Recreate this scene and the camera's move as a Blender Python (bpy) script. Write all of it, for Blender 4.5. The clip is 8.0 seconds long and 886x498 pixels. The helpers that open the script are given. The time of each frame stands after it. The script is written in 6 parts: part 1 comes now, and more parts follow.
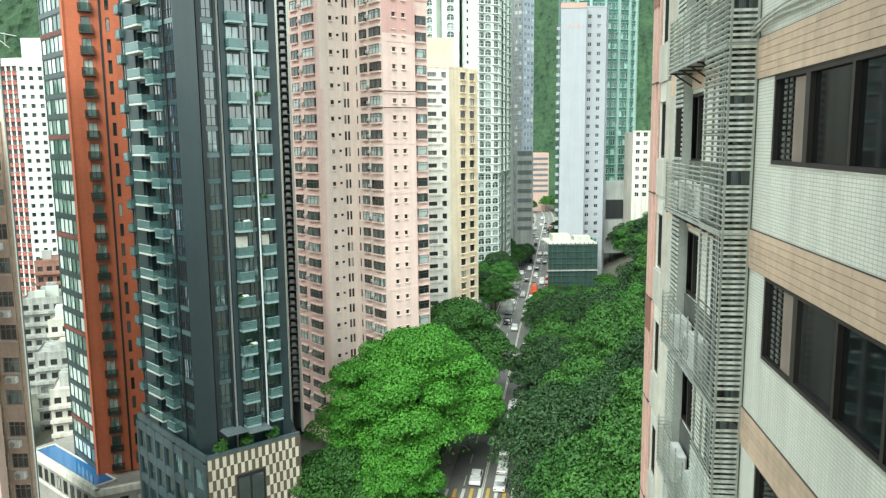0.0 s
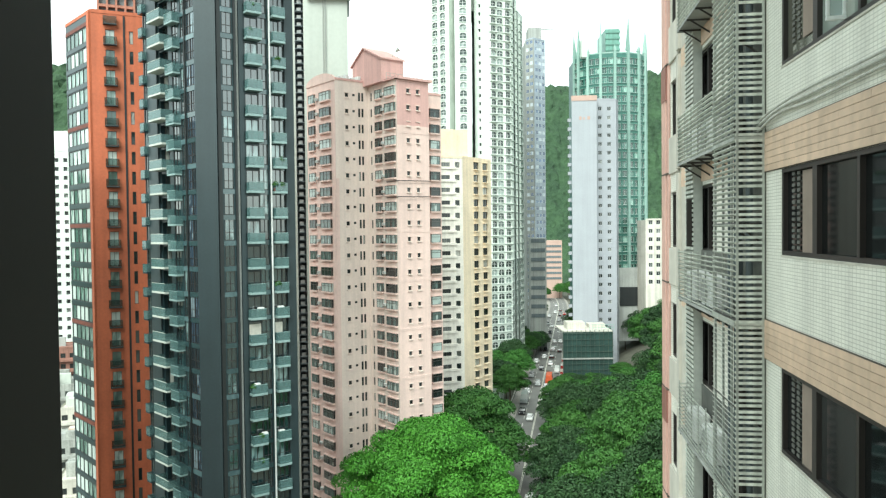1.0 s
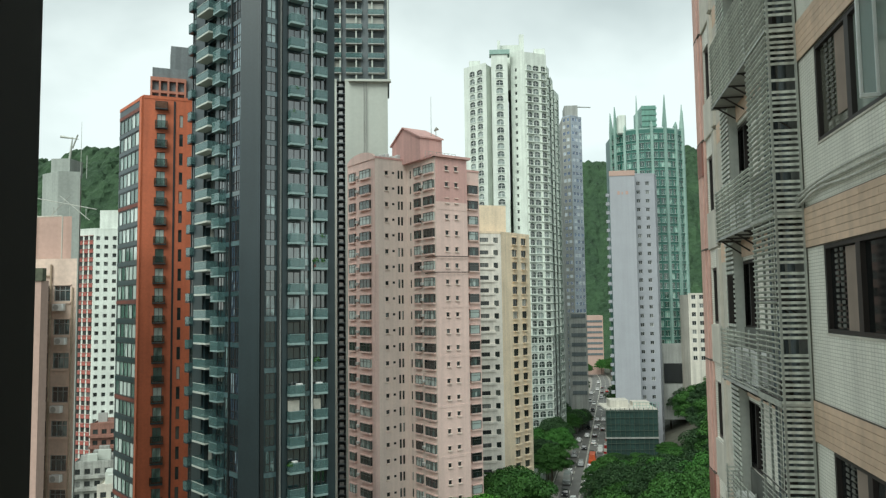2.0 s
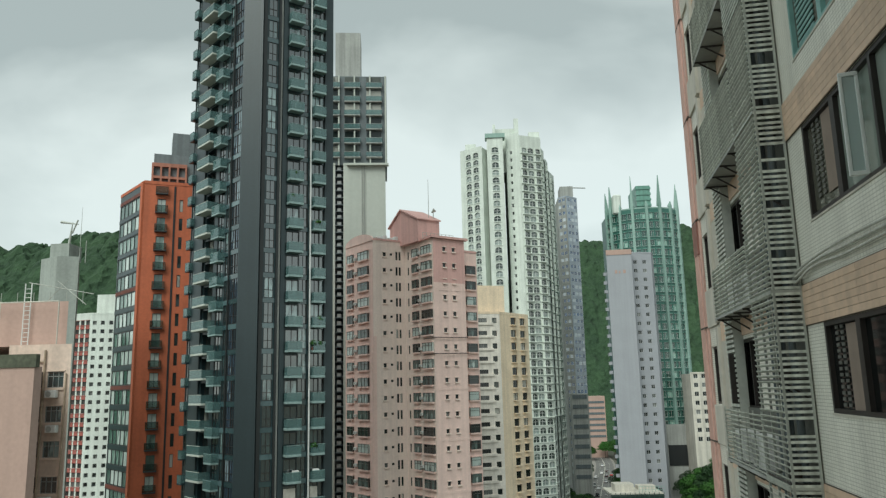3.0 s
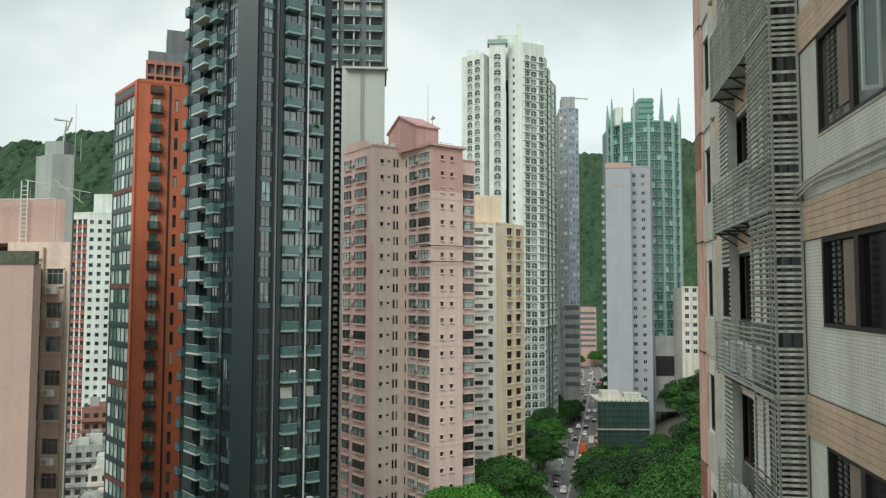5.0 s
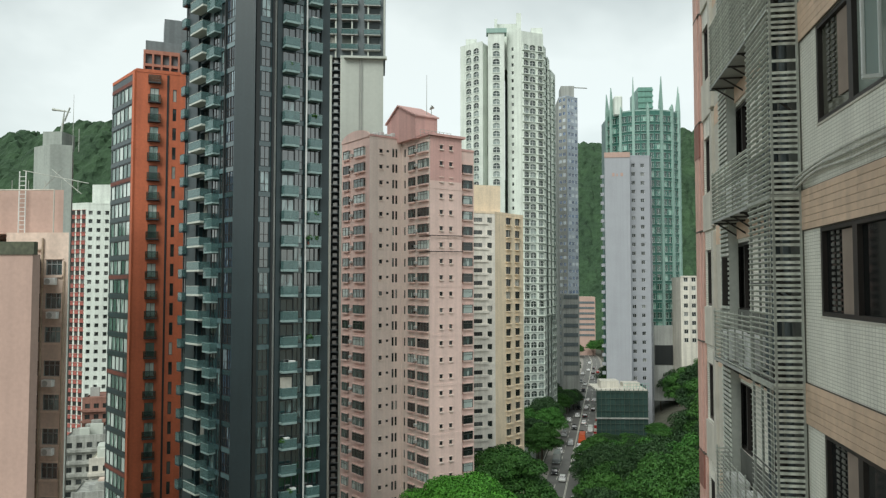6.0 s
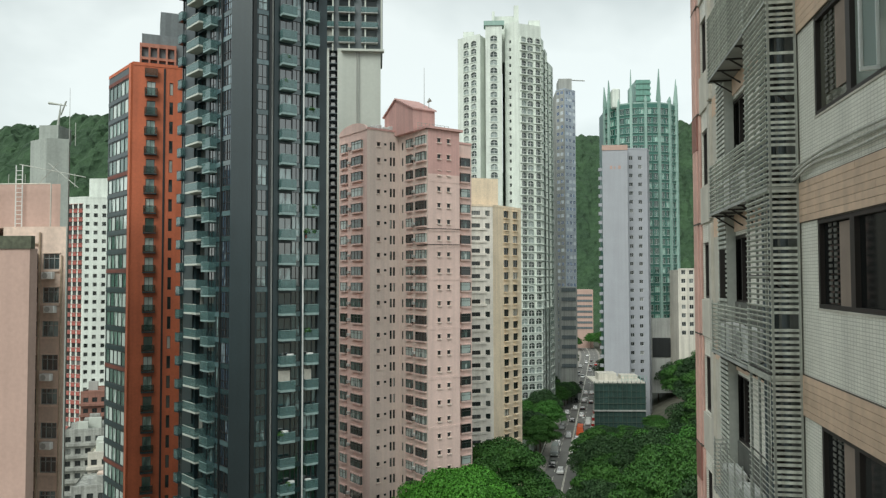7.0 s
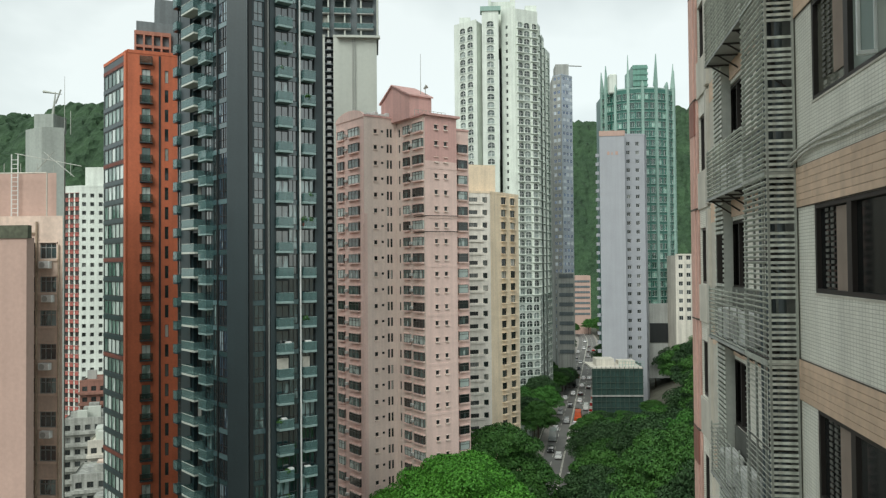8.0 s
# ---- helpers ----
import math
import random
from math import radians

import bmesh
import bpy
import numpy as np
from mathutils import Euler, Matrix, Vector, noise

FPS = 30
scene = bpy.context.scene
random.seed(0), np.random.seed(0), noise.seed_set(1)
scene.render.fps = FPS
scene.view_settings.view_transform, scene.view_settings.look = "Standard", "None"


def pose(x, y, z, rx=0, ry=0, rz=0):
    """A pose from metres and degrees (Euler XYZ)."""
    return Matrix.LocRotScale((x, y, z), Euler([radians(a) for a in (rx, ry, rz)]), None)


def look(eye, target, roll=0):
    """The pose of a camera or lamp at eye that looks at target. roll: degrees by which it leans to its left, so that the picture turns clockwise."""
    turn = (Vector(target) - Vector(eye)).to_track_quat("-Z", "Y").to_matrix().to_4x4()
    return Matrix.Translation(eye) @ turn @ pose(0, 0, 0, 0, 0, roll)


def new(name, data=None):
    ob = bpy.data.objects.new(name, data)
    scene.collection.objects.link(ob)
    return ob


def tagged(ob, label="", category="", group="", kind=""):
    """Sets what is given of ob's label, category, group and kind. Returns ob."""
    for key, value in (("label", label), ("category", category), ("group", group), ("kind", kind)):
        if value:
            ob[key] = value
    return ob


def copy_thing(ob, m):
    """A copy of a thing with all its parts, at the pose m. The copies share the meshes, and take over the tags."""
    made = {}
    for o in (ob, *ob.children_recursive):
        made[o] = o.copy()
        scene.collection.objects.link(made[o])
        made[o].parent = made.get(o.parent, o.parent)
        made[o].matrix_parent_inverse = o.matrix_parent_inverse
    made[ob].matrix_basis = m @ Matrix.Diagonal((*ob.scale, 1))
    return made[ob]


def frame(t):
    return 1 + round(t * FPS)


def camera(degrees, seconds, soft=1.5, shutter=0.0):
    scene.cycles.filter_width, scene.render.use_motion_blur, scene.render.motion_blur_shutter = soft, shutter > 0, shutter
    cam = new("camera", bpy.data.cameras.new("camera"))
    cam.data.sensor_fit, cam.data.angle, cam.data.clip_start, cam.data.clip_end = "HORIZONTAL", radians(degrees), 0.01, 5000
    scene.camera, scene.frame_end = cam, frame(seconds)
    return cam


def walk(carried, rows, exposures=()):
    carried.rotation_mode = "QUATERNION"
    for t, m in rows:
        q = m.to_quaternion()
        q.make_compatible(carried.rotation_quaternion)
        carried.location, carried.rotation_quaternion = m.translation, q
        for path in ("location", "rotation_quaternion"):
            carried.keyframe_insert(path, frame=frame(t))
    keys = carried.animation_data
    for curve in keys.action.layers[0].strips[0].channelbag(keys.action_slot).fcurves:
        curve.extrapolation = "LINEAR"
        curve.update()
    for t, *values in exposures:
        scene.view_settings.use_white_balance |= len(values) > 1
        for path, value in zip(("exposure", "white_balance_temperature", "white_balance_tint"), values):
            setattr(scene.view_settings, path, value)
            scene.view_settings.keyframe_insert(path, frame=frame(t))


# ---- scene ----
cam = camera(61.2, 8.0, soft=1.3)
H = 52.0  # the eye's height over the road


def eye(t, x, y, z, yaw, pitch, roll):
    return (t, pose(x, y, H + z, 90 + pitch, roll, yaw))


walk(cam, [
    eye(0, -0.04, 0.08, -0.07, -0.36, -8.15, 0.55),
    eye(0.2, -0.045, 0.075, -0.06, -1.34, -7.39, 0.25),
    eye(0.3, -0.048, 0.07, -0.05, -2.2, -6.8, 0),
    eye(0.5, -0.05, 0.062, -0.04, -2.21, -6.44, -0.25),
    eye(0.7, -0.045, 0.045, -0.03, -0.99, -4.58, 0.15),
    eye(0.8, -0.042, 0.032, -0.025, 0.12, -3.39, 0.35),
    eye(1.0, -0.035, 0, -0.02, 0.68, -1.48, 0.61),
    eye(1.2, -0.03, -0.02, -0.01, 1.16, 1.15, 0.7),
    eye(2.3, 0.03, 0.005, 0.03, 4.09, 5.36, 0.78),
    eye(2.5, 0.035, 0.03, 0.035, 3.96, 6.9, 0.99),
    eye(3.0, 0.045, 0.05, 0.035, 3.6, 10.46, 1.37),
    eye(3.3, 0.038, 0.062, 0.012, 3.5, 11.0, 1.2),
    eye(3.5, 0.03, 0.07, 0, 3.03, 9.28, 0.99),
    eye(3.6, 0.025, 0.073, 0, 2.82, 6.1, 0.9),
    eye(3.7, 0.02, 0.075, 0, 2.76, 4.4, 0.75),
    eye(3.8, 0.012, 0.077, 0, 2.82, 3.4, 0.65),
    eye(4.0, 0, 0.08, 0, 3.09, 3.15, 0.5),
    eye(4.5, 0, 0.08, 0, 3.2, 3.65, -0.16),
    eye(6, 0, 0.08, 0, 3.13, 2.72, -0.02),
    eye(6.5, 0, 0.08, 0, 3.06, 2.41, 0.04),
    eye(7, 0, 0.08, 0, 2.97, 2.2, 0.12),
    eye(7.5, 0, 0.08, 0, 2.76, 1.87, 0.2),
    eye(8, 0, 0.08, 0, 2.79, 1.2, 0.47),
], exposures=[(0.0, 1.3, 6250, -4), (1.2, 1.2, 6250, -4), (2.3, 0.05, 6350, -1), (3.2, 0.0, 6350, -1), (3.7, -0.13, 6350, -1), (4.2, 0.12, 6400, 1), (8.0, 0.2, 6450, 3)])

# ---- sky and sun: a bright overcast day ----
world = bpy.data.worlds.new("overcast_sky")
scene.world = world
world.use_nodes = True
wn, wl = world.node_tree.nodes, world.node_tree.links
wn.clear()


def wnode(kind, **values):
    n = wn.new(kind)
    for k, v in values.items():
        n.inputs[k].default_value = v
    return n


w_out = wn.new("ShaderNodeOutputWorld")
w_sky = wn.new("ShaderNodeTexSky")
w_sky.sky_type, w_sky.sun_disc = "NISHITA", False
w_sky.sun_elevation, w_sky.sun_rotation = radians(46), radians(202)
w_co = wn.new("ShaderNodeTexCoord")
w_map = wn.new("ShaderNodeMapping")
w_map.inputs["Scale"].default_value = (1.0, 1.0, 1.8)
w_map.inputs["Location"].default_value = (3.1, 0.4, 0.2)
w_noise = wnode("ShaderNodeTexNoise", Scale=2.6, Detail=5.0, Roughness=0.5, Distortion=0.3)
w_ramp = wn.new("ShaderNodeValToRGB")
w_ramp.color_ramp.elements[0].position, w_ramp.color_ramp.elements[0].color = 0.37, (0.48, 0.51, 0.50, 1)
w_ramp.color_ramp.elements[1].position, w_ramp.color_ramp.elements[1].color = 0.66, (0.87, 0.89, 0.875, 1)
w_bg1 = wnode("ShaderNodeBackground", Strength=0.02)
w_bg2 = wnode("ShaderNodeBackground", Strength=0.86)
w_add = wn.new("ShaderNodeAddShader")
wl.new(w_co.outputs["Generated"], w_map.inputs["Vector"])
wl.new(w_map.outputs["Vector"], w_noise.inputs["Vector"])
w_sep = wn.new("ShaderNodeSeparateXYZ")
wl.new(w_co.outputs["Generated"], w_sep.inputs[0])
w_low = wn.new("ShaderNodeMath")  # thinner, brighter cloud towards the horizon
w_low.operation = "MULTIPLY_ADD"
w_low.inputs[1].default_value, w_low.inputs[2].default_value = -0.42, 0.13
wl.new(w_sep.outputs["Z"], w_low.inputs[0])
w_sum = wn.new("ShaderNodeMath")
wl.new(w_noise.outputs["Fac"], w_sum.inputs[0])
wl.new(w_low.outputs[0], w_sum.inputs[1])
wl.new(w_sum.outputs[0], w_ramp.inputs["Fac"])
wl.new(w_ramp.outputs["Color"], w_bg2.inputs["Color"])
wl.new(w_sky.outputs["Color"], w_bg1.inputs["Color"])
wl.new(w_bg1.outputs[0], w_add.inputs[0])
wl.new(w_bg2.outputs[0], w_add.inputs[1])
wl.new(w_add.outputs[0], w_out.inputs["Surface"])
sun = new("sun", bpy.data.lights.new("sun", "SUN"))
sun.data.energy, sun.data.angle, sun.data.color = 2.6, radians(45), (1.0, 0.98, 0.94)
sun.matrix_world = look((-55, -135, 150), (0, 0, 0))


# ---- materials ----
def material(name):
    m = bpy.data.materials.new(name)
    m.use_nodes = True
    n, l = m.node_tree.nodes, m.node_tree.links
    return m, n, l, n["Principled BSDF"]


def weathered(name, colour, rough=0.8, vary=0.12, streak=0.18, grain=3.0, bump=0.0, metal=0.0, rand=0.0):
    """Paint, plaster or metal with a fine grain, broad blotches and rain streaks."""
    m, n, l, b = material(name)
    co = n.new("ShaderNodeTexCoord")
    fine = n.new("ShaderNodeTexNoise")
    fine.inputs["Scale"].default_value, fine.inputs["Detail"].default_value = grain, 5
    broad = n.new("ShaderNodeTexNoise")
    broad.inputs["Scale"].default_value, broad.inputs["Detail"].default_value = grain * 0.08, 3
    mp = n.new("ShaderNodeMapping")
    mp.inputs["Scale"].default_value = (1.0, 1.0, 0.035)
    run = n.new("ShaderNodeTexNoise")
    run.inputs["Scale"].default_value, run.inputs["Detail"].default_value = grain * 0.4, 4
    for t in (fine, broad):
        l.new(co.outputs["Object"], t.inputs["Vector"])
    l.new(co.outputs["Object"], mp.inputs["Vector"])
    l.new(mp.outputs["Vector"], run.inputs["Vector"])

    def blend(a, tex, amount, low, high):
        r = n.new("ShaderNodeMapRange")
        r.inputs["From Min"].default_value, r.inputs["From Max"].default_value = low, high
        r.inputs["To Min"].default_value, r.inputs["To Max"].default_value = 1 - amount, 1 + amount * 0.35
        l.new(tex.outputs["Fac"], r.inputs["Value"])
        x = n.new("ShaderNodeVectorMath")
        x.operation = "SCALE"
        if a is None:
            x.inputs[0].default_value = colour
        else:
            l.new(a, x.inputs[0])
        l.new(r.outputs[0], x.inputs["Scale"])
        return x.outputs[0]

    c = blend(None, fine, vary, 0.3, 0.7)
    c = blend(c, broad, vary, 0.3, 0.7)
    c = blend(c, run, streak, 0.35, 0.6)
    if rand:
        info = n.new("ShaderNodeObjectInfo")
        r = n.new("ShaderNodeMapRange")
        r.inputs["To Min"].default_value, r.inputs["To Max"].default_value = 1 - rand, 1 + rand
        l.new(info.outputs["Random"], r.inputs["Value"])
        x = n.new("ShaderNodeVectorMath")
        x.operation = "SCALE"
        l.new(c, x.inputs[0])
        l.new(r.outputs[0], x.inputs["Scale"])
        c = x.outputs[0]
    l.new(c, b.inputs["Base Color"])
    b.inputs["Roughness"].default_value, b.inputs["Metallic"].default_value = rough, metal
    if bump:
        bp = n.new("ShaderNodeBump")
        bp.inputs["Strength"].default_value, bp.inputs["Distance"].default_value = bump, 0.02
        l.new(fine.outputs["Fac"], bp.inputs["Height"])
        l.new(bp.outputs[0], b.inputs["Normal"])
    return m


def glazing(name, dark, mid, light, share=0.25, rough=0.06, ior=1.5, inner=0.3):
    """Window panes: dark rooms behind, some with curtains, all glossy."""
    m, n, l, b = material(name)
    info = n.new("ShaderNodeObjectInfo")
    co = n.new("ShaderNodeTexCoord")
    ns = n.new("ShaderNodeTexNoise")
    ns.inputs["Scale"].default_value = 1.3
    mp = n.new("ShaderNodeMapping")
    mp.inputs["Scale"].default_value = (1, 1, 0.3)
    l.new(co.outputs["Object"], mp.inputs["Vector"])
    l.new(mp.outputs[0], ns.inputs["Vector"])
    addn = n.new("ShaderNodeMath")
    addn.operation = "MULTIPLY_ADD"
    addn.inputs[1].default_value, addn.inputs[2].default_value = inner, -inner / 2
    l.new(ns.outputs["Fac"], addn.inputs[0])
    add2 = n.new("ShaderNodeMath")
    l.new(info.outputs["Random"], add2.inputs[0])
    l.new(addn.outputs[0], add2.inputs[1])
    r = n.new("ShaderNodeValToRGB")
    e = r.color_ramp.elements
    e[0].position, e[0].color = 0.0, (*dark, 1)
    e[1].position, e[1].color = 1.0, (*light, 1)
    for p, c in ((1 - share - 0.25, dark), (1 - share - 0.05, mid), (1 - share + 0.05, mid), (1 - share + 0.15, light)):
        k = e.new(min(max(p, 0.01), 0.99))
        k.color = (*c, 1)
    l.new(add2.outputs[0], r.inputs["Fac"])
    l.new(r.outputs["Color"], b.inputs["Base Color"])
    b.inputs["Roughness"].default_value = rough
    b.inputs["IOR"].default_value = ior
    return m


PINK = weathered("pink_plaster", (0.80, 0.59, 0.53), streak=0.08, vary=0.07)
PINK_DEEP = weathered("deep_pink_plaster", (0.66, 0.40, 0.365), streak=0.1, vary=0.07)
PINK_BEIGE = weathered("pinkish_beige_plaster", (0.81, 0.67, 0.60), streak=0.08, vary=0.07)
CREAM = weathered("cream_plaster", (0.88, 0.72, 0.53), streak=0.1)
WHITE = weathered("white_plaster", (0.68, 0.73, 0.67), streak=0.1)
OFF_WHITE = weathered("off_white_plaster", (0.60, 0.57, 0.50), streak=0.2)
LAVENDER = weathered("lavender_grey_plaster", (0.35, 0.362, 0.392), streak=0.04, vary=0.05)
GREY = weathered("grey_concrete", (0.36, 0.37, 0.35), streak=0.2)
PALE_GREY = weathered("pale_grey_cladding", (0.50, 0.53, 0.48), streak=0.05, vary=0.05, grain=1.5)
DARK_PANEL = weathered("dark_grey_cladding", (0.028, 0.043, 0.048), rough=0.35, streak=0.08)
BLACK_PANEL = weathered("black_cladding", (0.02, 0.023, 0.024), rough=0.4)
STEEL_BLUE = weathered("blue_grey_cladding", (0.020, 0.040, 0.046), rough=0.3, streak=0.08)
ORANGE = weathered("orange_terracotta_cladding", (0.52, 0.135, 0.06), rough=0.6, streak=0.1)
RUST = weathered("rusty_red_panel", (0.16, 0.045, 0.03), rough=0.6)
PEACH = weathered("peach_plaster", (0.47, 0.325, 0.275), streak=0.05, vary=0.08)
TAN = weathered("tan_plaster", (0.68, 0.54, 0.45), streak=0.14, vary=0.14)
GREEN_PANEL = weathered("green_curtain_wall", (0.045, 0.15, 0.12), rough=0.3, streak=0.06)
GREEN_FIN = weathered("pale_green_fin", (0.27, 0.41, 0.36), rough=0.5, streak=0.08)
BLUE_PANEL = weathered("blue_cladding", (0.42, 0.47, 0.54), rough=0.4)
NET = weathered("dark_green_scaffold_net", (0.03, 0.07, 0.06), rough=0.9, vary=0.3)
ALUMINIUM = weathered("window_aluminium", (0.36, 0.37, 0.36), rough=0.4, metal=0.3)
BRONZE = weathered("bronze_window_metal", (0.10, 0.085, 0.075), rough=0.4, metal=0.2)
DARK_FRAME = weathered("dark_bronze_frame", (0.035, 0.03, 0.028), rough=0.45)
WHITE_FRAME = weathered("white_metal", (0.72, 0.73, 0.71), rough=0.5, grain=8)
GALV = weathered("galvanised_slat", (0.42, 0.44, 0.40), rough=0.55, metal=0.25, grain=9)
ASPHALT = weathered("asphalt", (0.17, 0.165, 0.155), rough=0.9, streak=0.0, vary=0.2)
PAVING = weathered("pale_paving", (0.30, 0.28, 0.25), rough=0.9, streak=0.0, vary=0.2)
LINE = weathered("road_paint", (0.62, 0.60, 0.52), rough=0.8, streak=0.0)
YELLOW = weathered("yellow_road_paint", (0.55, 0.36, 0.07), rough=0.8, streak=0.0)
BARK = weathered("bark", (0.12, 0.09, 0.06), rough=0.95, vary=0.35, bump=0.5)
def clear_rail(name, tint, clear, ior=1.5):
    """Glass of a railing: mostly seen through, with a sheen."""
    m, n, l, b = material(name)
    b.inputs["Base Color"].default_value, b.inputs["Roughness"].default_value = (*tint, 1), 0.05
    b.inputs["IOR"].default_value = ior
    tr = n.new("ShaderNodeBsdfTransparent")
    tr.inputs["Color"].default_value = (0.72, 0.84, 0.82, 1)
    mx = n.new("ShaderNodeMixShader")
    mx.inputs["Fac"].default_value = clear
    l.new(b.outputs[0], mx.inputs[1])
    l.new(tr.outputs[0], mx.inputs[2])
    l.new(mx.outputs[0], n["Material Output"].inputs["Surface"])
    return m


BRICK = weathered("faded_brick_render", (0.30, 0.15, 0.115), streak=0.2, vary=0.2)
WARM_WHITE = weathered("warm_white_plaster", (0.84, 0.79, 0.71), streak=0.12)
LOW_WHITE = weathered("dirty_white_plaster", (0.38, 0.39, 0.36), streak=0.3, vary=0.2)
SLAB_GREY = weathered("greenish_grey_render", (0.34, 0.37, 0.34), streak=0.12)
PLANT_GREY = weathered("dark_grey_metal", (0.125, 0.15, 0.16), rough=0.5)
RAIL_TEAL = clear_rail("teal_rail_glass", (0.13, 0.22, 0.22), 0.45, 2.0)
RAIL_SMOKE = clear_rail("smoked_rail_glass", (0.04, 0.04, 0.04), 0.7)
GLASS = glazing("dark_window_glass", (0.02, 0.028, 0.027), (0.09, 0.10, 0.09), (0.42, 0.42, 0.38))
GLASS_BAY = glazing("bay_window_glass", (0.022, 0.028, 0.028), (0.12, 0.17, 0.16), (0.48, 0.56, 0.53), 0.34, ior=1.7, inner=1.1)
PODIUM_BLUE = weathered("slate_blue_cladding", (0.075, 0.105, 0.115), rough=0.45)
BALCONY_PALE = weathered("pale_teal_balcony", (0.27, 0.37, 0.36), rough=0.45)
GLASS_TEAL = glazing("teal_window_glass", (0.010, 0.026, 0.030), (0.03, 0.07, 0.075), (0.22, 0.32, 0.32), 0.2, ior=2.6, inner=0.7)
GLASS_BLUE = glazing("blue_tinted_glass", (0.012, 0.026, 0.036), (0.035, 0.065, 0.10), (0.26, 0.34, 0.38), 0.25, ior=2.4, inner=0.9)
GLASS_PALE = glazing("pale_green_glass", (0.07, 0.13, 0.11), (0.22, 0.32, 0.28), (0.56, 0.64, 0.60), 0.5, ior=1.8, inner=0.9)
GLASS_SMALL = glazing("small_window_glass", (0.03, 0.035, 0.035), (0.07, 0.08, 0.08), (0.20, 0.21, 0.20), 0.2)


# ---- building blocks ----
def box(bm, x0, x1, y0, y1, z0, z1, m=None, slot=0, bevel=0.0):
    vs = [bm.verts.new(p) for p in ((x0, y0, z0), (x1, y0, z0), (x1, y1, z0), (x0, y1, z0),
                                    (x0, y0, z1), (x1, y0, z1), (x1, y1, z1), (x0, y1, z1))]
    fs = [bm.faces.new([vs[i] for i in q]) for q in ((0, 3, 2, 1), (4, 5, 6, 7), (0, 1, 5, 4), (1, 2, 6, 5), (2, 3, 7, 6), (3, 0, 4, 7))]
    for f in fs:
        f.material_index = slot
    if bevel:
        es = list({e for f in fs for e in f.edges})
        got = bmesh.ops.bevel(bm, geom=es, offset=bevel, segments=1, affect="EDGES", profile=0.5)
        vs = list({v for f in got["faces"] for v in f.verts} | {v for v in vs if v.is_valid})
    if m is not None:
        for v in vs:
            v.co = m @ v.co
    return vs


def tube(bm, a, b, r0, r1=None, n=8, slot=0):
    """A tapered round bar from a to b."""
    a, b = Vector(a), Vector(b)
    r1 = r0 if r1 is None else r1
    q = (b - a).to_track_quat("Z", "Y").to_matrix()
    rings = []
    for p, r in ((a, r0), (b, r1)):
        rings.append([bm.verts.new(p + q @ Vector((r * math.cos(2 * math.pi * k / n), r * math.sin(2 * math.pi * k / n), 0))) for k in range(n)])
    for k in range(n):
        bm.faces.new((rings[0][k], rings[0][(k + 1) % n], rings[1][(k + 1) % n], rings[1][k])).material_index = slot
    bm.faces.new(rings[0][::-1]).material_index = slot
    bm.faces.new(rings[1]).material_index = slot


def mesh_of(name, bm, *mats):
    me = bpy.data.meshes.new(name)
    bmesh.ops.recalc_face_normals(bm, faces=bm.faces)
    bm.to_mesh(me)
    bm.free()
    for m in mats:
        me.materials.append(m)
    return me


def world_of(ob):
    return ob.matrix_basis if ob.parent is None else world_of(ob.parent) @ ob.matrix_parent_inverse @ ob.matrix_basis


def place(name, me, parent, m=None, label=""):
    """An object on a mesh, under a parent, at a pose of the world."""
    ob = new(name, me)
    ob.matrix_basis = Matrix.Identity(4) if m is None else m
    if parent is not None:
        ob.parent = parent
        ob.matrix_parent_inverse = world_of(parent).inverted()
    return tagged(ob, label)


def part(name, bm, mats, parent, label=""):
    mats = mats if isinstance(mats, (list, tuple)) else [mats]
    if name == "wall":
        bmesh.ops.remove_doubles(bm, verts=bm.verts, dist=0.0005)
    return place(name, mesh_of(name, bm, *mats), parent, None, label)


def thing(name, at, label, category, group="", kind=""):
    ob = new(name)
    ob.empty_display_size = 0.5
    ob.matrix_basis = Matrix.Translation(at)
    return tagged(ob, label, category, group, kind)


def ground_z(x, y):
    """Road level along the street, lower ground on the far side of it, a wooded slope on the near side."""
    road = -11.5 + 0.165 * y
    side = x - road
    low = min(max((-side - 12) / 30, 0), 1)
    high = min(max((side - 9) / 70, 0), 1)
    return -10 * low * low * (3 - 2 * low) + 26 * high * high * (3 - 2 * high)


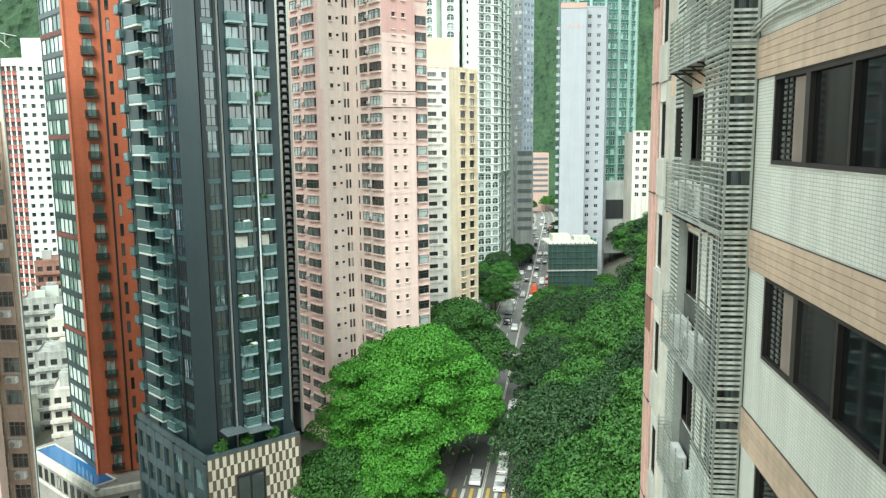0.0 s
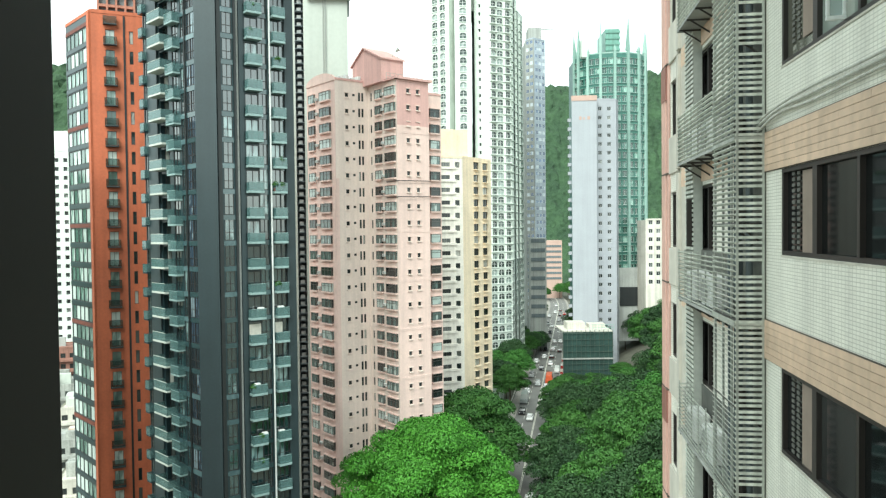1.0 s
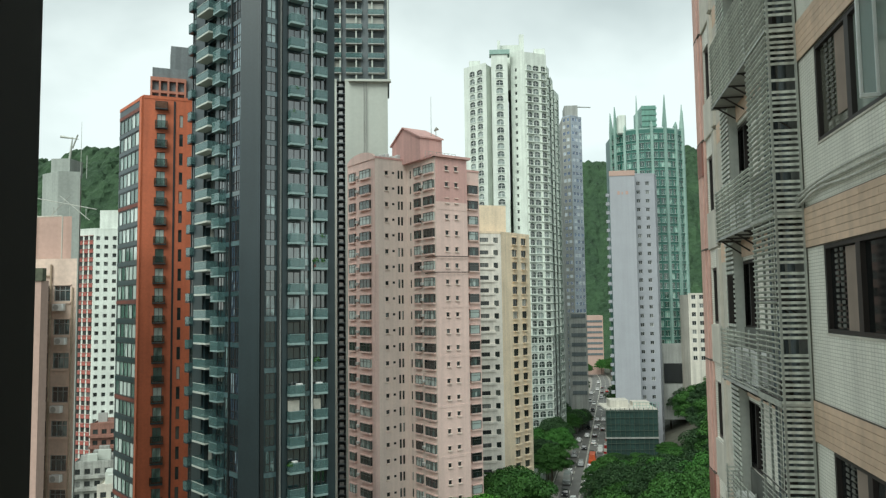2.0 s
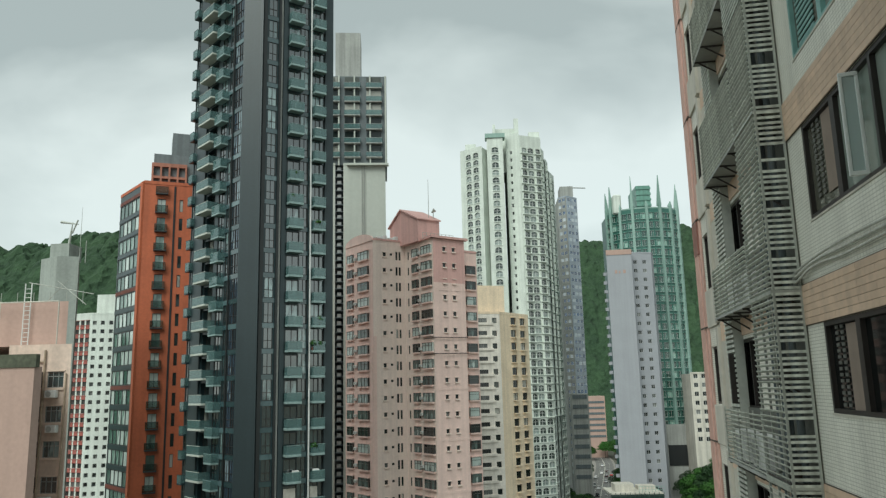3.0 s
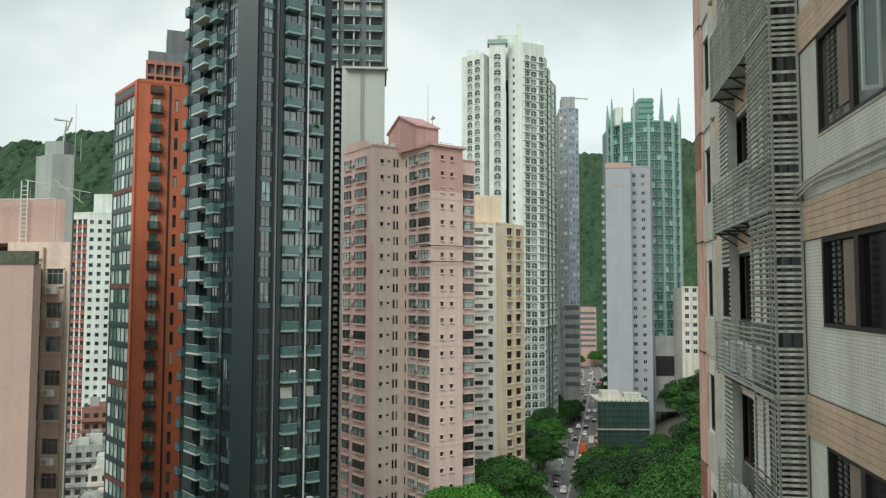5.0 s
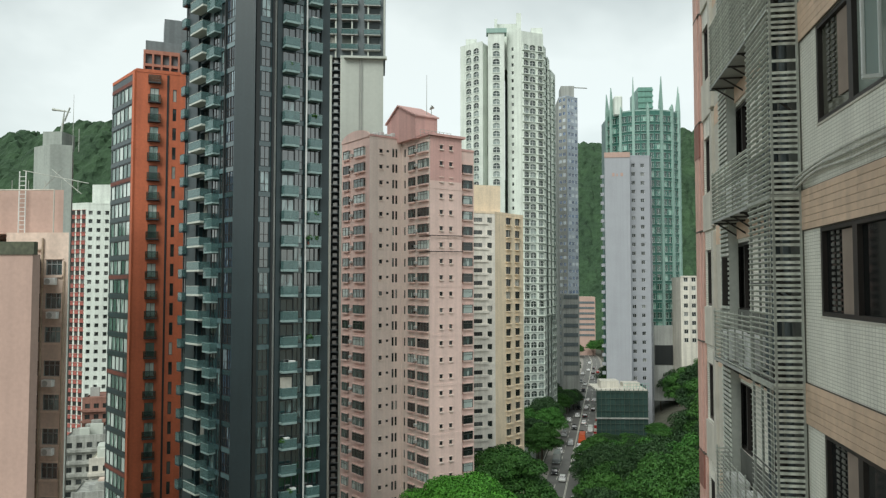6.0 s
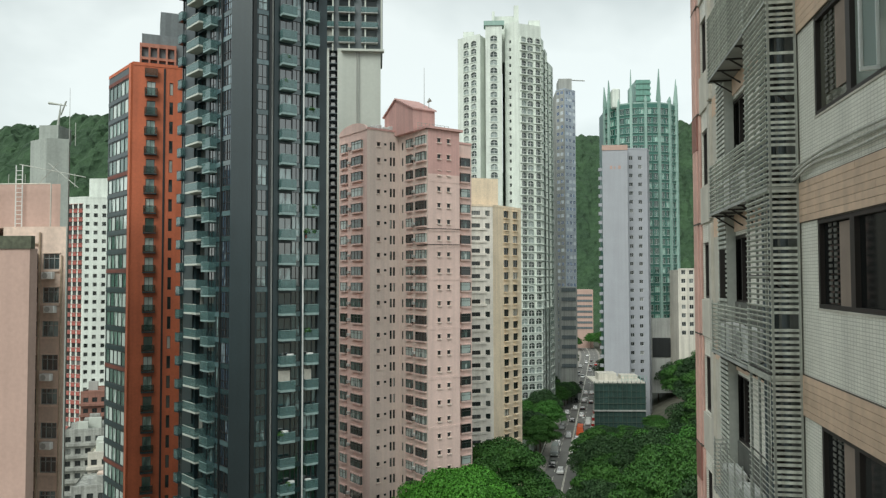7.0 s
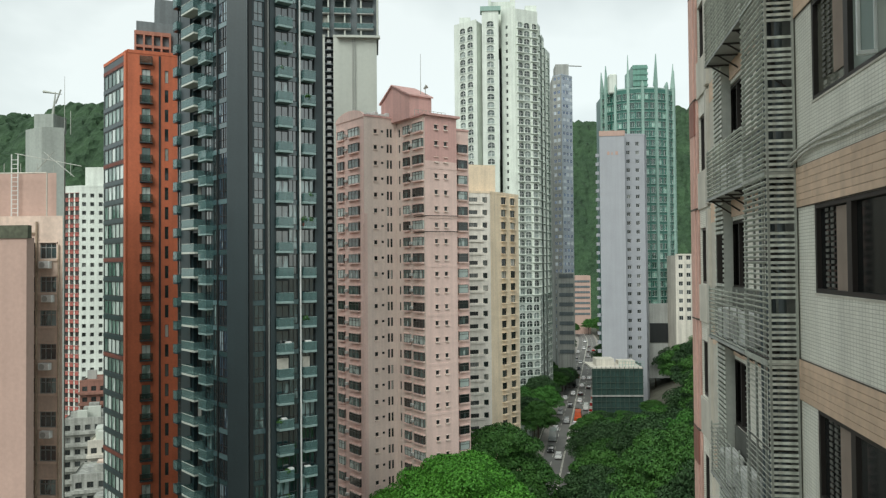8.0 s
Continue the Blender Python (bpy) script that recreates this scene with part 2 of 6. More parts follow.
class Face:
    """A wall's outer face, from its left to its right end as one stands before it. Local x runs to the right, y into the wall, z up."""

    def __init__(self, left, right):
        self.a, self.b = Vector((*left[:2], 0)), Vector((*right[:2], 0))
        d = (self.b - self.a)
        self.w = d.length
        d.normalize()
        self.m = Matrix(((d.x, -d.y, 0, self.a.x), (d.y, d.x, 0, self.a.y), (0, 0, 1, 0), (0, 0, 0, 1)))

    def at(self, u, v, z):
        return self.m @ Vector((u, v, z))

    def spot(self, u, v, z):
        return self.m @ Matrix.Translation((u, v, z))

    def wall(self, bm, z0, z1, cols=(), floors=(), depth=0.22, slot=0):
        """The wall with a hole in every column (from, to, low, high) at every floor, and the reveals of the holes."""
        def quad(*ps):
            bm.faces.new([bm.verts.new(self.at(*p)) for p in ps]).material_index = slot
        u = 0.0
        for u0, u1, low, high in sorted(cols):
            if u0 > u + 1e-4:
                quad((u, 0, z0), (u0, 0, z0), (u0, 0, z1), (u, 0, z1))
            z = z0
            for f in floors:
                a, b = f + low, f + high
                if a < z or b > z1:
                    continue
                quad((u0, 0, z), (u1, 0, z), (u1, 0, a), (u0, 0, a))
                quad((u0, 0, a), (u1, 0, a), (u1, depth, a), (u0, depth, a))
                quad((u0, depth, b), (u1, depth, b), (u1, 0, b), (u0, 0, b))
                quad((u0, 0, a), (u0, depth, a), (u0, depth, b), (u0, 0, b))
                quad((u1, depth, a), (u1, 0, a), (u1, 0, b), (u1, depth, b))
                z = b
            quad((u0, 0, z), (u1, 0, z), (u1, 0, z1), (u0, 0, z1))
            u = u1
        if u < self.w - 1e-4:
            quad((u, 0, z0), (self.w, 0, z0), (self.w, 0, z1), (u, 0, z1))


def prism(bm, points, z0, z1, slot=0, sides=()):
    """A closed block on a plan of corners; of the sides only those named, or all."""
    n = len(points)
    lo = [bm.verts.new((p[0], p[1], z0)) for p in points]
    hi = [bm.verts.new((p[0], p[1], z1)) for p in points]
    bm.faces.new(hi).material_index = slot
    bm.faces.new(lo[::-1]).material_index = slot
    for k in (sides or range(n)):
        bm.faces.new((lo[k], lo[(k + 1) % n], hi[(k + 1) % n], hi[k])).material_index = slot


def lattice(bm, xs, zs, y0, y1):
    """Crossing bars as one connected piece: every second span of xs and of zs is solid."""
    corners = {}

    def corner(i, j, y):
        if (i, j, y) not in corners:
            corners[i, j, y] = bm.verts.new((xs[i], y, zs[j]))
        return corners[i, j, y]
    nx, nz = len(xs) - 1, len(zs) - 1

    def solid(i, j):
        return 0 <= i < nx and 0 <= j < nz and (i % 2 == 0 or j % 2 == 0)
    for i in range(nx):
        for j in range(nz):
            if not solid(i, j):
                continue
            bm.faces.new([corner(i, j, y0), corner(i + 1, j, y0), corner(i + 1, j + 1, y0), corner(i, j + 1, y0)])
            bm.faces.new([corner(i, j + 1, y1), corner(i + 1, j + 1, y1), corner(i + 1, j, y1), corner(i, j, y1)])
            for di, dj, p, q in ((-1, 0, (i, j), (i, j + 1)), (1, 0, (i + 1, j), (i + 1, j + 1)), (0, -1, (i, j), (i + 1, j)), (0, 1, (i, j + 1), (i + 1, j + 1))):
                if not solid(i + di, j + dj):
                    bm.faces.new([corner(*p, y0), corner(*q, y0), corner(*q, y1), corner(*p, y1)])


def window_mesh(name, w, h, frame_mat, glass, bars=1, sill=0.0, rail=0.0, depth=0.16, sill_mat=None, t=0.06, split=True, bay=0.0):
    """One window: an aluminium frame with mullions, a pane set back in it and, if asked for, a sill that juts out or a bay."""
    depth = depth - bay
    bm = bmesh.new()
    xs, zs = [0, t], [0, t]
    for k in range(bars):
        c = w * (k + 1) / (bars + 1)
        xs += [c - t / 2, c + t / 2]
    if rail:
        zs += [rail - t / 2, rail + t / 2]
    lattice(bm, xs + [w - t, w], zs + [h - t, h], depth - 0.08, depth)
    pane = bmesh.new() if split else bm
    if bay:
        e = t * 0.5
        plan = [(e, 0.1), (e, depth - 0.02), (w - e, depth - 0.02), (w - e, 0.1), (w - e - 0.03, 0.1), (w - e - 0.03, depth + 0.02), (e + 0.03, depth + 0.02), (e + 0.03, 0.1)]
        prism(pane, plan, e, h - e, slot=0 if split else 1)
    else:
        box(pane, t * 0.5, w - t * 0.5, depth - 0.02, depth + 0.02, t * 0.5, h - t * 0.5, slot=0 if split else 1)
    ledge = bmesh.new() if split and sill else bm
    hood = bmesh.new() if split and sill else bm
    if bay:
        box(ledge, -0.06, w + 0.06, -bay - 0.03, 0.02, -0.24, 0.0, slot=0 if split else 2)
        box(hood if split else bm, -0.06, w + 0.06, -bay - 0.03, 0.02, h, h + 0.16, slot=0 if split else 2)
    elif sill:
        box(ledge, -0.12, w + 0.12, -sill, 0.02, -0.2, -0.02, slot=0 if split else 2)
        box(hood if split else bm, -0.12, w + 0.12, -sill * 0.7, 0.02, h + 0.02, h + 0.12, slot=0 if split else 2)
    if not split:
        return mesh_of(name, bm, frame_mat, glass, sill_mat or frame_mat)
    return (mesh_of(name, bm, frame_mat), mesh_of("pane", pane, glass), mesh_of("sill", ledge, sill_mat or frame_mat) if sill else None, mesh_of("hood", hood, sill_mat or frame_mat) if sill else None)


def arched_mesh(name, w, h, frame_mat, glass, wall_mat, depth=0.4):
    """A window under a round arch: pane and cross bars deep in the wall, the arch closing the top corners of the hole."""
    bm = bmesh.new()
    box(bm, 0, w, depth - 0.02, depth + 0.02, 0, h, slot=1)
    box(bm, w / 2 - 0.06, w / 2 + 0.06, depth - 0.1, depth - 0.02, 0, h)
    box(bm, 0, w, depth - 0.1, depth - 0.02, h * 0.55 - 0.05, h * 0.55 + 0.05)
    box(bm, -0.15, w + 0.15, -0.25, 0.02, -0.22, 0.0, slot=2)
    r, n = w / 2, 6
    for side in (0, 1):
        corner = (w * side, h)
        arc = [(r + (r if side else -r) * math.cos(math.pi / 2 * k / n), h - r * 0.75 + r * 0.75 * math.sin(math.pi / 2 * k / n)) for k in range(n + 1)]
        for y in (0.0, depth - 0.02):
            c = bm.verts.new((corner[0], y, corner[1]))
            vs = [bm.verts.new((a, y, b)) for a, b in arc]
            for p, q in zip(vs, vs[1:]):
                bm.faces.new((c, p, q)).material_index = 2
        lo = [bm.verts.new((a, 0, b)) for a, b in arc]
        hi = [bm.verts.new((a, depth - 0.02, b)) for a, b in arc]
        for k in range(n):
            bm.faces.new((lo[k], lo[k + 1], hi[k + 1], hi[k])).material_index = 2
    return mesh_of(name, bm, frame_mat, glass, wall_mat)


def place_window(name, me, parent, m):
    """A window from its meshes: a frame, with its pane and sill as parts of it, or one joined mesh where it is far off."""
    if not isinstance(me, tuple):
        return place(name, me, parent, m)
    ob = place(name, me[0], parent, m)
    for kind, mesh in (("pane", me[1]), ("sill", me[2]), ("hood", me[3])):
        if mesh is not None:
            place(kind, mesh, ob, m)
    return ob


def fill(face, parent, cols, floors, meshes, name="window", z0=-1e9, z1=1e9):
    """A window in every hole of a wall."""
    for (u0, u1, low, high), me in zip(cols, meshes):
        for f in floors:
            if me is not None and f + low >= z0 and f + high <= z1:
                place_window(name, me, parent, face.spot(u0, 0, f + low))


def floors_from(top, pitch, n):
    return [top - pitch * k for k in range(n)][::-1]


def xy(p, ang, s):
    return (p[0] + s * math.cos(radians(ang)), p[1] + s * math.sin(radians(ang)))


# ---- leaves ----
def leaf_material(name, low, high):
    m, n, l, b = material(name)
    g = n.new("ShaderNodeNewGeometry")
    co = n.new("ShaderNodeTexCoord")
    ns = n.new("ShaderNodeTexNoise")
    ns.inputs["Scale"].default_value = 0.35
    l.new(co.outputs["Object"], ns.inputs["Vector"])
    info = n.new("ShaderNodeObjectInfo")
    s1 = n.new("ShaderNodeMath")
    s1.operation = "MULTIPLY_ADD"
    s1.inputs[1].default_value = 0.28
    l.new(g.outputs["Random Per Island"], s1.inputs[0])
    s2 = n.new("ShaderNodeMath")
    s2.operation = "MULTIPLY_ADD"
    s2.inputs[1].default_value, s2.inputs[2].default_value = 1.3, -0.38
    l.new(ns.outputs["Fac"], s2.inputs[0])
    l.new(s2.outputs[0], s1.inputs[2])
    s3 = n.new("ShaderNodeMath")
    s3.operation = "MULTIPLY_ADD"
    s3.inputs[1].default_value = 0.25
    l.new(info.outputs["Random"], s3.inputs[0])
    l.new(s1.outputs[0], s3.inputs[2])
    mix = n.new("ShaderNodeMix")
    mix.data_type = "RGBA"
    mix.inputs[6].default_value, mix.inputs[7].default_value = (*low, 1), (*high, 1)
    l.new(s3.outputs[0], mix.inputs[0])
    l.new(mix.outputs[2], b.inputs["Base Color"])
    b.inputs["Roughness"].default_value = 0.6
    b.inputs["Specular IOR Level"].default_value = 0.25
    return m


LEAF_BRIGHT = leaf_material("bright_leaves", (0.030, 0.115, 0.014), (0.090, 0.275, 0.030))
LEAF_MID = leaf_material("green_leaves", (0.020, 0.066, 0.014), (0.060, 0.155, 0.028))
LEAF_FRESH = leaf_material("fresh_leaves", (0.026, 0.095, 0.016), (0.07, 0.20, 0.035))
LEAF_DARK = leaf_material("dark_leaves", (0.013, 0.036, 0.014), (0.040, 0.088, 0.028))


def leaf_mesh(name, lobes, count, size, mat, seed):
    """A crown: leaf blades on and under the shells of many lobes, turned mostly outwards."""
    rng = np.random.default_rng(seed)
    lobes = np.array(lobes, float)
    area = (lobes[:, 3] * lobes[:, 4]) ** 0.9
    pick = rng.choice(len(lobes), count, p=area / area.sum())
    d = rng.normal(size=(count, 3))
    d[:, 2] = np.abs(d[:, 2]) * 0.9 - 0.35 * rng.random(count)
    d /= np.linalg.norm(d, axis=1)[:, None]
    r = 1 - 0.42 * rng.random(count) ** 2.2
    L = lobes[pick]
    c = L[:, :3] + d * r[:, None] * np.stack([L[:, 3], L[:, 3], L[:, 4]], 1)
    nrm = d * 0.9 + rng.normal(size=(count, 3)) * 0.55 + np.array([0, 0, 0.35])
    nrm /= np.linalg.norm(nrm, axis=1)[:, None]
    t = np.cross(nrm, rng.normal(size=(count, 3)))
    t /= np.linalg.norm(t, axis=1)[:, None]
    s = np.cross(nrm, t)
    ln = size * (0.6 + 0.8 * rng.random(count))[:, None]
    droop = nrm * ln * 0.25
    v = np.empty((count, 4, 3))
    v[:, 0], v[:, 1] = c - t * ln, c - s * ln * 0.45 + droop
    v[:, 2], v[:, 3] = c + t * ln, c + s * ln * 0.45 + droop
    me = bpy.data.meshes.new(name)
    me.vertices.add(count * 4)
    me.vertices.foreach_set("co", v.ravel())
    me.loops.add(count * 4)
    me.loops.foreach_set("vertex_index", np.arange(count * 4, dtype=np.int32))
    me.polygons.add(count)
    me.polygons.foreach_set("loop_start", np.arange(0, count * 4, 4, dtype=np.int32))
    me.materials.append(mat)
    me.update(calc_edges=True)
    me.validate()
    return me


# ---- the ground, the road and the hills ----
def build_ground():
    xs = sorted(set([-3000, -1500, -700] + [x for x in range(-400, 401, 8)] + [700, 1500, 3000]))
    ys = sorted(set([-2000, -600, -200, -60, -20] + [y for y in range(0, 720, 8)] + [900, 1500, 3500]))
    bm = bmesh.new()
    grid = [[bm.verts.new((x, y, ground_z(x, y) - 0.12)) for x in xs] for y in ys]
    for j in range(len(ys) - 1):
        for i in range(len(xs) - 1):
            bm.faces.new((grid[j][i], grid[j][i + 1], grid[j + 1][i + 1], grid[j + 1][i]))
    ob = place("ground", mesh_of("ground", bm, weathered("earth_and_concrete", (0.13, 0.13, 0.10), rough=0.95, streak=0, vary=0.3)), None)
    tagged(ob, "grey-brown city ground under the trees and blocks", "ground", kind="structure")


build_ground()


def road_x(y):
    return -11.5 + 0.165 * y - (0.0007 * (y - 480) ** 2 if y > 480 else 0)


def strip(bm, u0, u1, y0, y1, z, step=6.0, lift=0.0):
    """A band along the road, between two distances from its middle, with a body below its top."""
    n = max(2, int((y1 - y0) / step))
    rows = []
    for k in range(n + 1):
        y = y0 + (y1 - y0) * k / n
        x = road_x(y)
        rows.append([bm.verts.new((x + u0, y, z)), bm.verts.new((x + u1, y, z)),
                     bm.verts.new((x + u1, y, z - 0.3)), bm.verts.new((x + u0, y, z - 0.3))])
    for a, b in zip(rows, rows[1:]):
        bm.faces.new((a[0], a[1], b[1], b[0]))
        bm.faces.new((a[1], a[2], b[2], b[1]))
        bm.faces.new((a[3], a[0], b[0], b[3]))


def build_road():
    bm = bmesh.new()
    strip(bm, -5.5, 5.5, -80, 760, 0.0)
    tagged(place("road", mesh_of("road", bm, ASPHALT), None), "worn grey asphalt street with several lanes", "road", kind="structure")
    for name, a, b in (("pavement_west", -7.8, -5.5), ("pavement_east", 5.5, 6.9)):
        bm = bmesh.new()
        strip(bm, a, b, -80, 760, 0.14)
        tagged(place(name, mesh_of(name, bm, PAVING), None), "pale paved footway with a kerb along the street", "pavement", kind="structure")
    bm = bmesh.new()
    for y in range(60, 560, 8):
        for u in (-3.0, 3.0):
            strip(bm, u - 0.08, u + 0.08, y, y + 3.5, 0.006)
    strip(bm, -0.2, -0.05, 60, 620, 0.006)
    strip(bm, 0.05, 0.2, 60, 620, 0.006)
    tagged(place("road_marking", mesh_of("road_marking", bm, LINE), None), "faded white lane lines painted on asphalt", "road marking", kind="structure")


build_road()


def ridge(name, x0, x1, y0, y1, height, label, nx, ny, seed):
    """A wooded hill: a lumpy sheet whose canopy is real relief."""
    xs, ys = np.linspace(x0, x1, nx), np.linspace(y0, y1, ny)
    verts, faces = [], []
    for j, y in enumerate(ys):
        for i, x in enumerate(xs):
            p = Vector((x, y, seed))
            h = height(x, (y - y0) / (y1 - y0))
            near = noise.voronoi(Vector((x * 0.095, y * 0.06, seed)))[0][0]
            lump = 8.5 * max(0.0, 1 - near * near * 2.2) + noise.noise(p * 0.35) * 2.4 - 4
            ravine = noise.noise(p * 0.012) * 16
            verts.append((x + noise.noise(p * 0.5) * 2, y, h + (lump + ravine) * min(1, h / 30) - 3))
    for j in range(ny - 1):
        for i in range(nx - 1):
            k = j * nx + i
            faces.append((k, k + 1, k + nx + 1, k + nx))
    me = bpy.data.meshes.new(name)
    me.from_pydata(verts, [], faces)
    me.materials.append(WOODS)
    tagged(place(name, me, None), label, "hill", kind="structure")


def woods_material():
    m, n, l, b = material("far_woods")
    co = n.new("ShaderNodeTexCoord")
    v = n.new("ShaderNodeTexVoronoi")
    v.inputs["Scale"].default_value = 0.16
    s = n.new("ShaderNodeTexNoise")
    s.inputs["Scale"].default_value, s.inputs["Detail"].default_value = 0.05, 8
    f = n.new("ShaderNodeTexNoise")
    f.inputs["Scale"].default_value, f.inputs["Detail"].default_value = 0.9, 6
    for t in (v, s, f):
        l.new(co.outputs["Object"], t.inputs["Vector"])
    r = n.new("ShaderNodeValToRGB")
    r.color_ramp.elements[0].position, r.color_ramp.elements[0].color = 0.3, (0.008, 0.026, 0.012, 1)
    r.color_ramp.elements[1].position, r.color_ramp.elements[1].color = 0.70, (0.046, 0.096, 0.040, 1)
    mix = n.new("ShaderNodeMath")
    mix.operation = "MULTIPLY_ADD"
    mix.inputs[1].default_value = 0.5
    half = n.new("ShaderNodeMath")
    half.operation = "MULTIPLY"
    half.inputs[1].default_value = 0.5
    l.new(f.outputs["Fac"], half.inputs[0])
    l.new(s.outputs["Fac"], mix.inputs[0])
    l.new(half.outputs[0], mix.inputs[2])
    l.new(mix.outputs[0], r.inputs["Fac"])
    l.new(r.outputs["Color"], b.inputs["Base Color"])
    b.inputs["Roughness"].default_value = 0.9
    bp = n.new("ShaderNodeBump")
    bp.inputs["Strength"].default_value, bp.inputs["Distance"].default_value = 1.0, 2.5
    l.new(v.outputs["Distance"], bp.inputs["Height"])
    l.new(bp.outputs[0], b.inputs["Normal"])
    return m


WOODS = woods_material()
ease = lambda a: a * a * (3 - 2 * a)
ridge("hill_west", -900, -60, 380, 640, lambda x, f: ease(min(1, f * 1.05)) * ((196 + 0.07 * (x + 300) + 6 * math.sin(x * 0.03)) * (1 - 0.6 * ease(min(1, max(0, (x + 270) / 170))))), "steep hill covered in dense green woods", 330, 110, 3.0)
ridge("hill_north", -120, 800, 690, 980, lambda x, f: ease(min(1, f * 1.05)) * (244 - 10 * math.sin(x * 0.016 - 1)) * (0.35 + 0.65 * ease(min(1, max(0, (x + 40) / 120)))), "distant wooded hill above the end of the street", 330, 110, 8.0)


# ---- towers ----
def pink_tower():
    at = thing("apartment_tower", (-15, 140, 0), "pale pink plastered residential tower with a gabled roof house", "apartment tower")
    f0 = 74.1
    floors = floors_from(f0, 2.79, 27)
    C2, I1, E, C1, L = PT["C2"], PT["I1"], PT["E"], PT["C1"], PT["L"]
    back = lambda p, s: xy(p, 128, s)
    E1 = back(E, 3.0)
    E2 = xy(E1, 38, 4.9)
    bay, side, main, front, wing = Face(L, C1), Face(C1, I1), Face(I1, C2), Face(C2, E), Face(E1, E2)
    # paired bay windows on the two faces that look up the street
    w_small = window_mesh("window", 2.1, 1.5, BRONZE, GLASS_BAY, 1, 0.35, 1.0, sill_mat=PINK, bay=0.4)
    w_wing = window_mesh("window", 2.1, 1.5, BRONZE, GLASS_BAY, 0, 0.35, 1.0, sill_mat=PINK, bay=0.4)
    w_large = window_mesh("window", 3.5, 1.5, BRONZE, GLASS_BAY, 2, 0.35, 1.0, sill_mat=PINK, bay=0.45)
    w_slot = window_mesh("window", 0.5, 1.4, DARK_FRAME, GLASS, 0)
    w_main = window_mesh("window", 1.9, 1.5, BRONZE, GLASS_BAY, 1, 0.35, 1.0, sill_mat=PINK, bay=0.4)
    w_broad = window_mesh("window", 3.0, 1.5, BRONZE, GLASS_BAY, 2, 0.35, 1.0, sill_mat=PINK, bay=0.45)
    w_tall = window_mesh("window", 0.42, 1.5, DARK_FRAME, GLASS, 0)
    w_square = window_mesh("window", 0.62, 0.7, DARK_FRAME, GLASS_SMALL, 0, 0.25, sill_mat=PINK_BEIGE)
    w_vent = window_mesh("window", 0.5, 0.4, DARK_FRAME, GLASS_SMALL, 0)
    bm = bmesh.new()

    def cols(face, spec):
        return [(face.w * a, face.w * a + w, lo, lo + h) for a, w, lo, h in spec]
    plan = [
        (bay, cols(bay, [(0.10, 2.1, 0.7, 1.5), (0.50, 3.5, 0.7, 1.5)]), [w_small, w_large], 0, floors),
        (side, cols(side, [(0.30, 0.62, 1.1, 0.7), (0.52, 0.5, 1.35, 0.4), (0.70, 0.42, 0.6, 1.5), (0.80, 0.42, 0.6, 1.5)]), [w_square, w_vent, w_tall, w_tall], 1, floors),
        (main, cols(main, [(0.09, 0.5, 0.6, 1.4), (0.29, 1.9, 0.7, 1.5), (0.63, 3.0, 0.7, 1.5)]), [w_slot, w_main, w_broad], 1, floors),
        (front, cols(front, [(0.30, 0.62, 1.1, 0.7), (0.60, 0.62, 1.1, 0.7)]), [w_square, w_square], 0, floors),
        (wing, cols(wing, [(0.47, 2.1, 0.7, 1.5)]), [w_wing], 0, floors[:-1]),
    ]
    for face, cs, ms, slot, fl in plan:
        top = {id(bay): 78.0, id(side): 78.0, id(main): 77.6, id(front): 77.6, id(wing): 76.0}[id(face)]
        if face is front:
            face.wall(bm, -2, 69.7, cs, fl, slot=slot)
            face.wall(bm, 69.7, top, cs, fl, slot=2)
        else:
            face.wall(bm, -2, top, cs, fl, slot=slot)
        fill(face, at, cs, fl, ms)
    for a, b, z in ((E, E1, 77.6), (E2, back(E2, 10), 76), (xy(L, 100, 12), L, 78)):
        Face(a, b).wall(bm, -2, z)
    for pts, z in (([L, C1, I1, back(I1, 9), xy(L, 100, 9)], 77.4), ([I1, C2, E, back(E, 12), back(I1, 8)], 77.2), ([E1, E2, back(E2, 10), back(E1, 10)], 75.6)):
        bm.faces.new([bm.verts.new((*p[:2], z)) for p in pts])
    part("wall", bm, [PINK, PINK_BEIGE, PINK_DEEP], at)
    # eaves, corner strips and string courses
    bm = bmesh.new()
    for face, z in ((main, 77.6), (front, 77.6)):
        box(bm, -0.5, face.w + 0.5, -0.5, 0.4, z - 0.25, z + 0.15, face.m)
    for face, z in ((side, 78.0), (wing, 76.0)):
        box(bm, 0.0, face.w, -0.12, 0.3, z, z + 0.35, face.m)
    part("eaves", bm, PINK_DEEP, at, "deep pink roof edge")
    for k in range(3, 27, 3):
        for face in (front,):
            bm = bmesh.new()
            box(bm, 0.02, face.w - 0.02, -0.05, 0.02, floors[k] - 0.2, floors[k] + 0.25, face.m)
            part("string_course", bm, PINK, at)
    bm = bmesh.new()
    box(bm, 0.0, 0.55, -0.12, 0.02, -2, 61, side.m)
    box(bm, bay.w - 0.9, bay.w, -0.12, 0.02, -2, 59.2, bay.m)
    part("corner_pilaster", bm, PINK, at)
    # arched parapet over the bay
    bm = bmesh.new()
    pts = [(0, 77.9)] + [(bay.w / 2 - bay.w / 2 * math.cos(math.pi * k / 12), 78.0 + 1.6 * math.sin(math.pi * k / 12)) for k in range(13)] + [(bay.w, 77.9)]
    fr = [bm.verts.new(bay.at(u, -0.15, z)) for u, z in pts]
    bk = [bm.verts.new(bay.at(u, 0.25, z)) for u, z in pts]
    bm.faces.new(fr)
    bm.faces.new(bk[::-1])
    for k in range(len(pts)):
        j = (k + 1) % len(pts)
        bm.faces.new((fr[k], bk[k], bk[j], fr[j]))
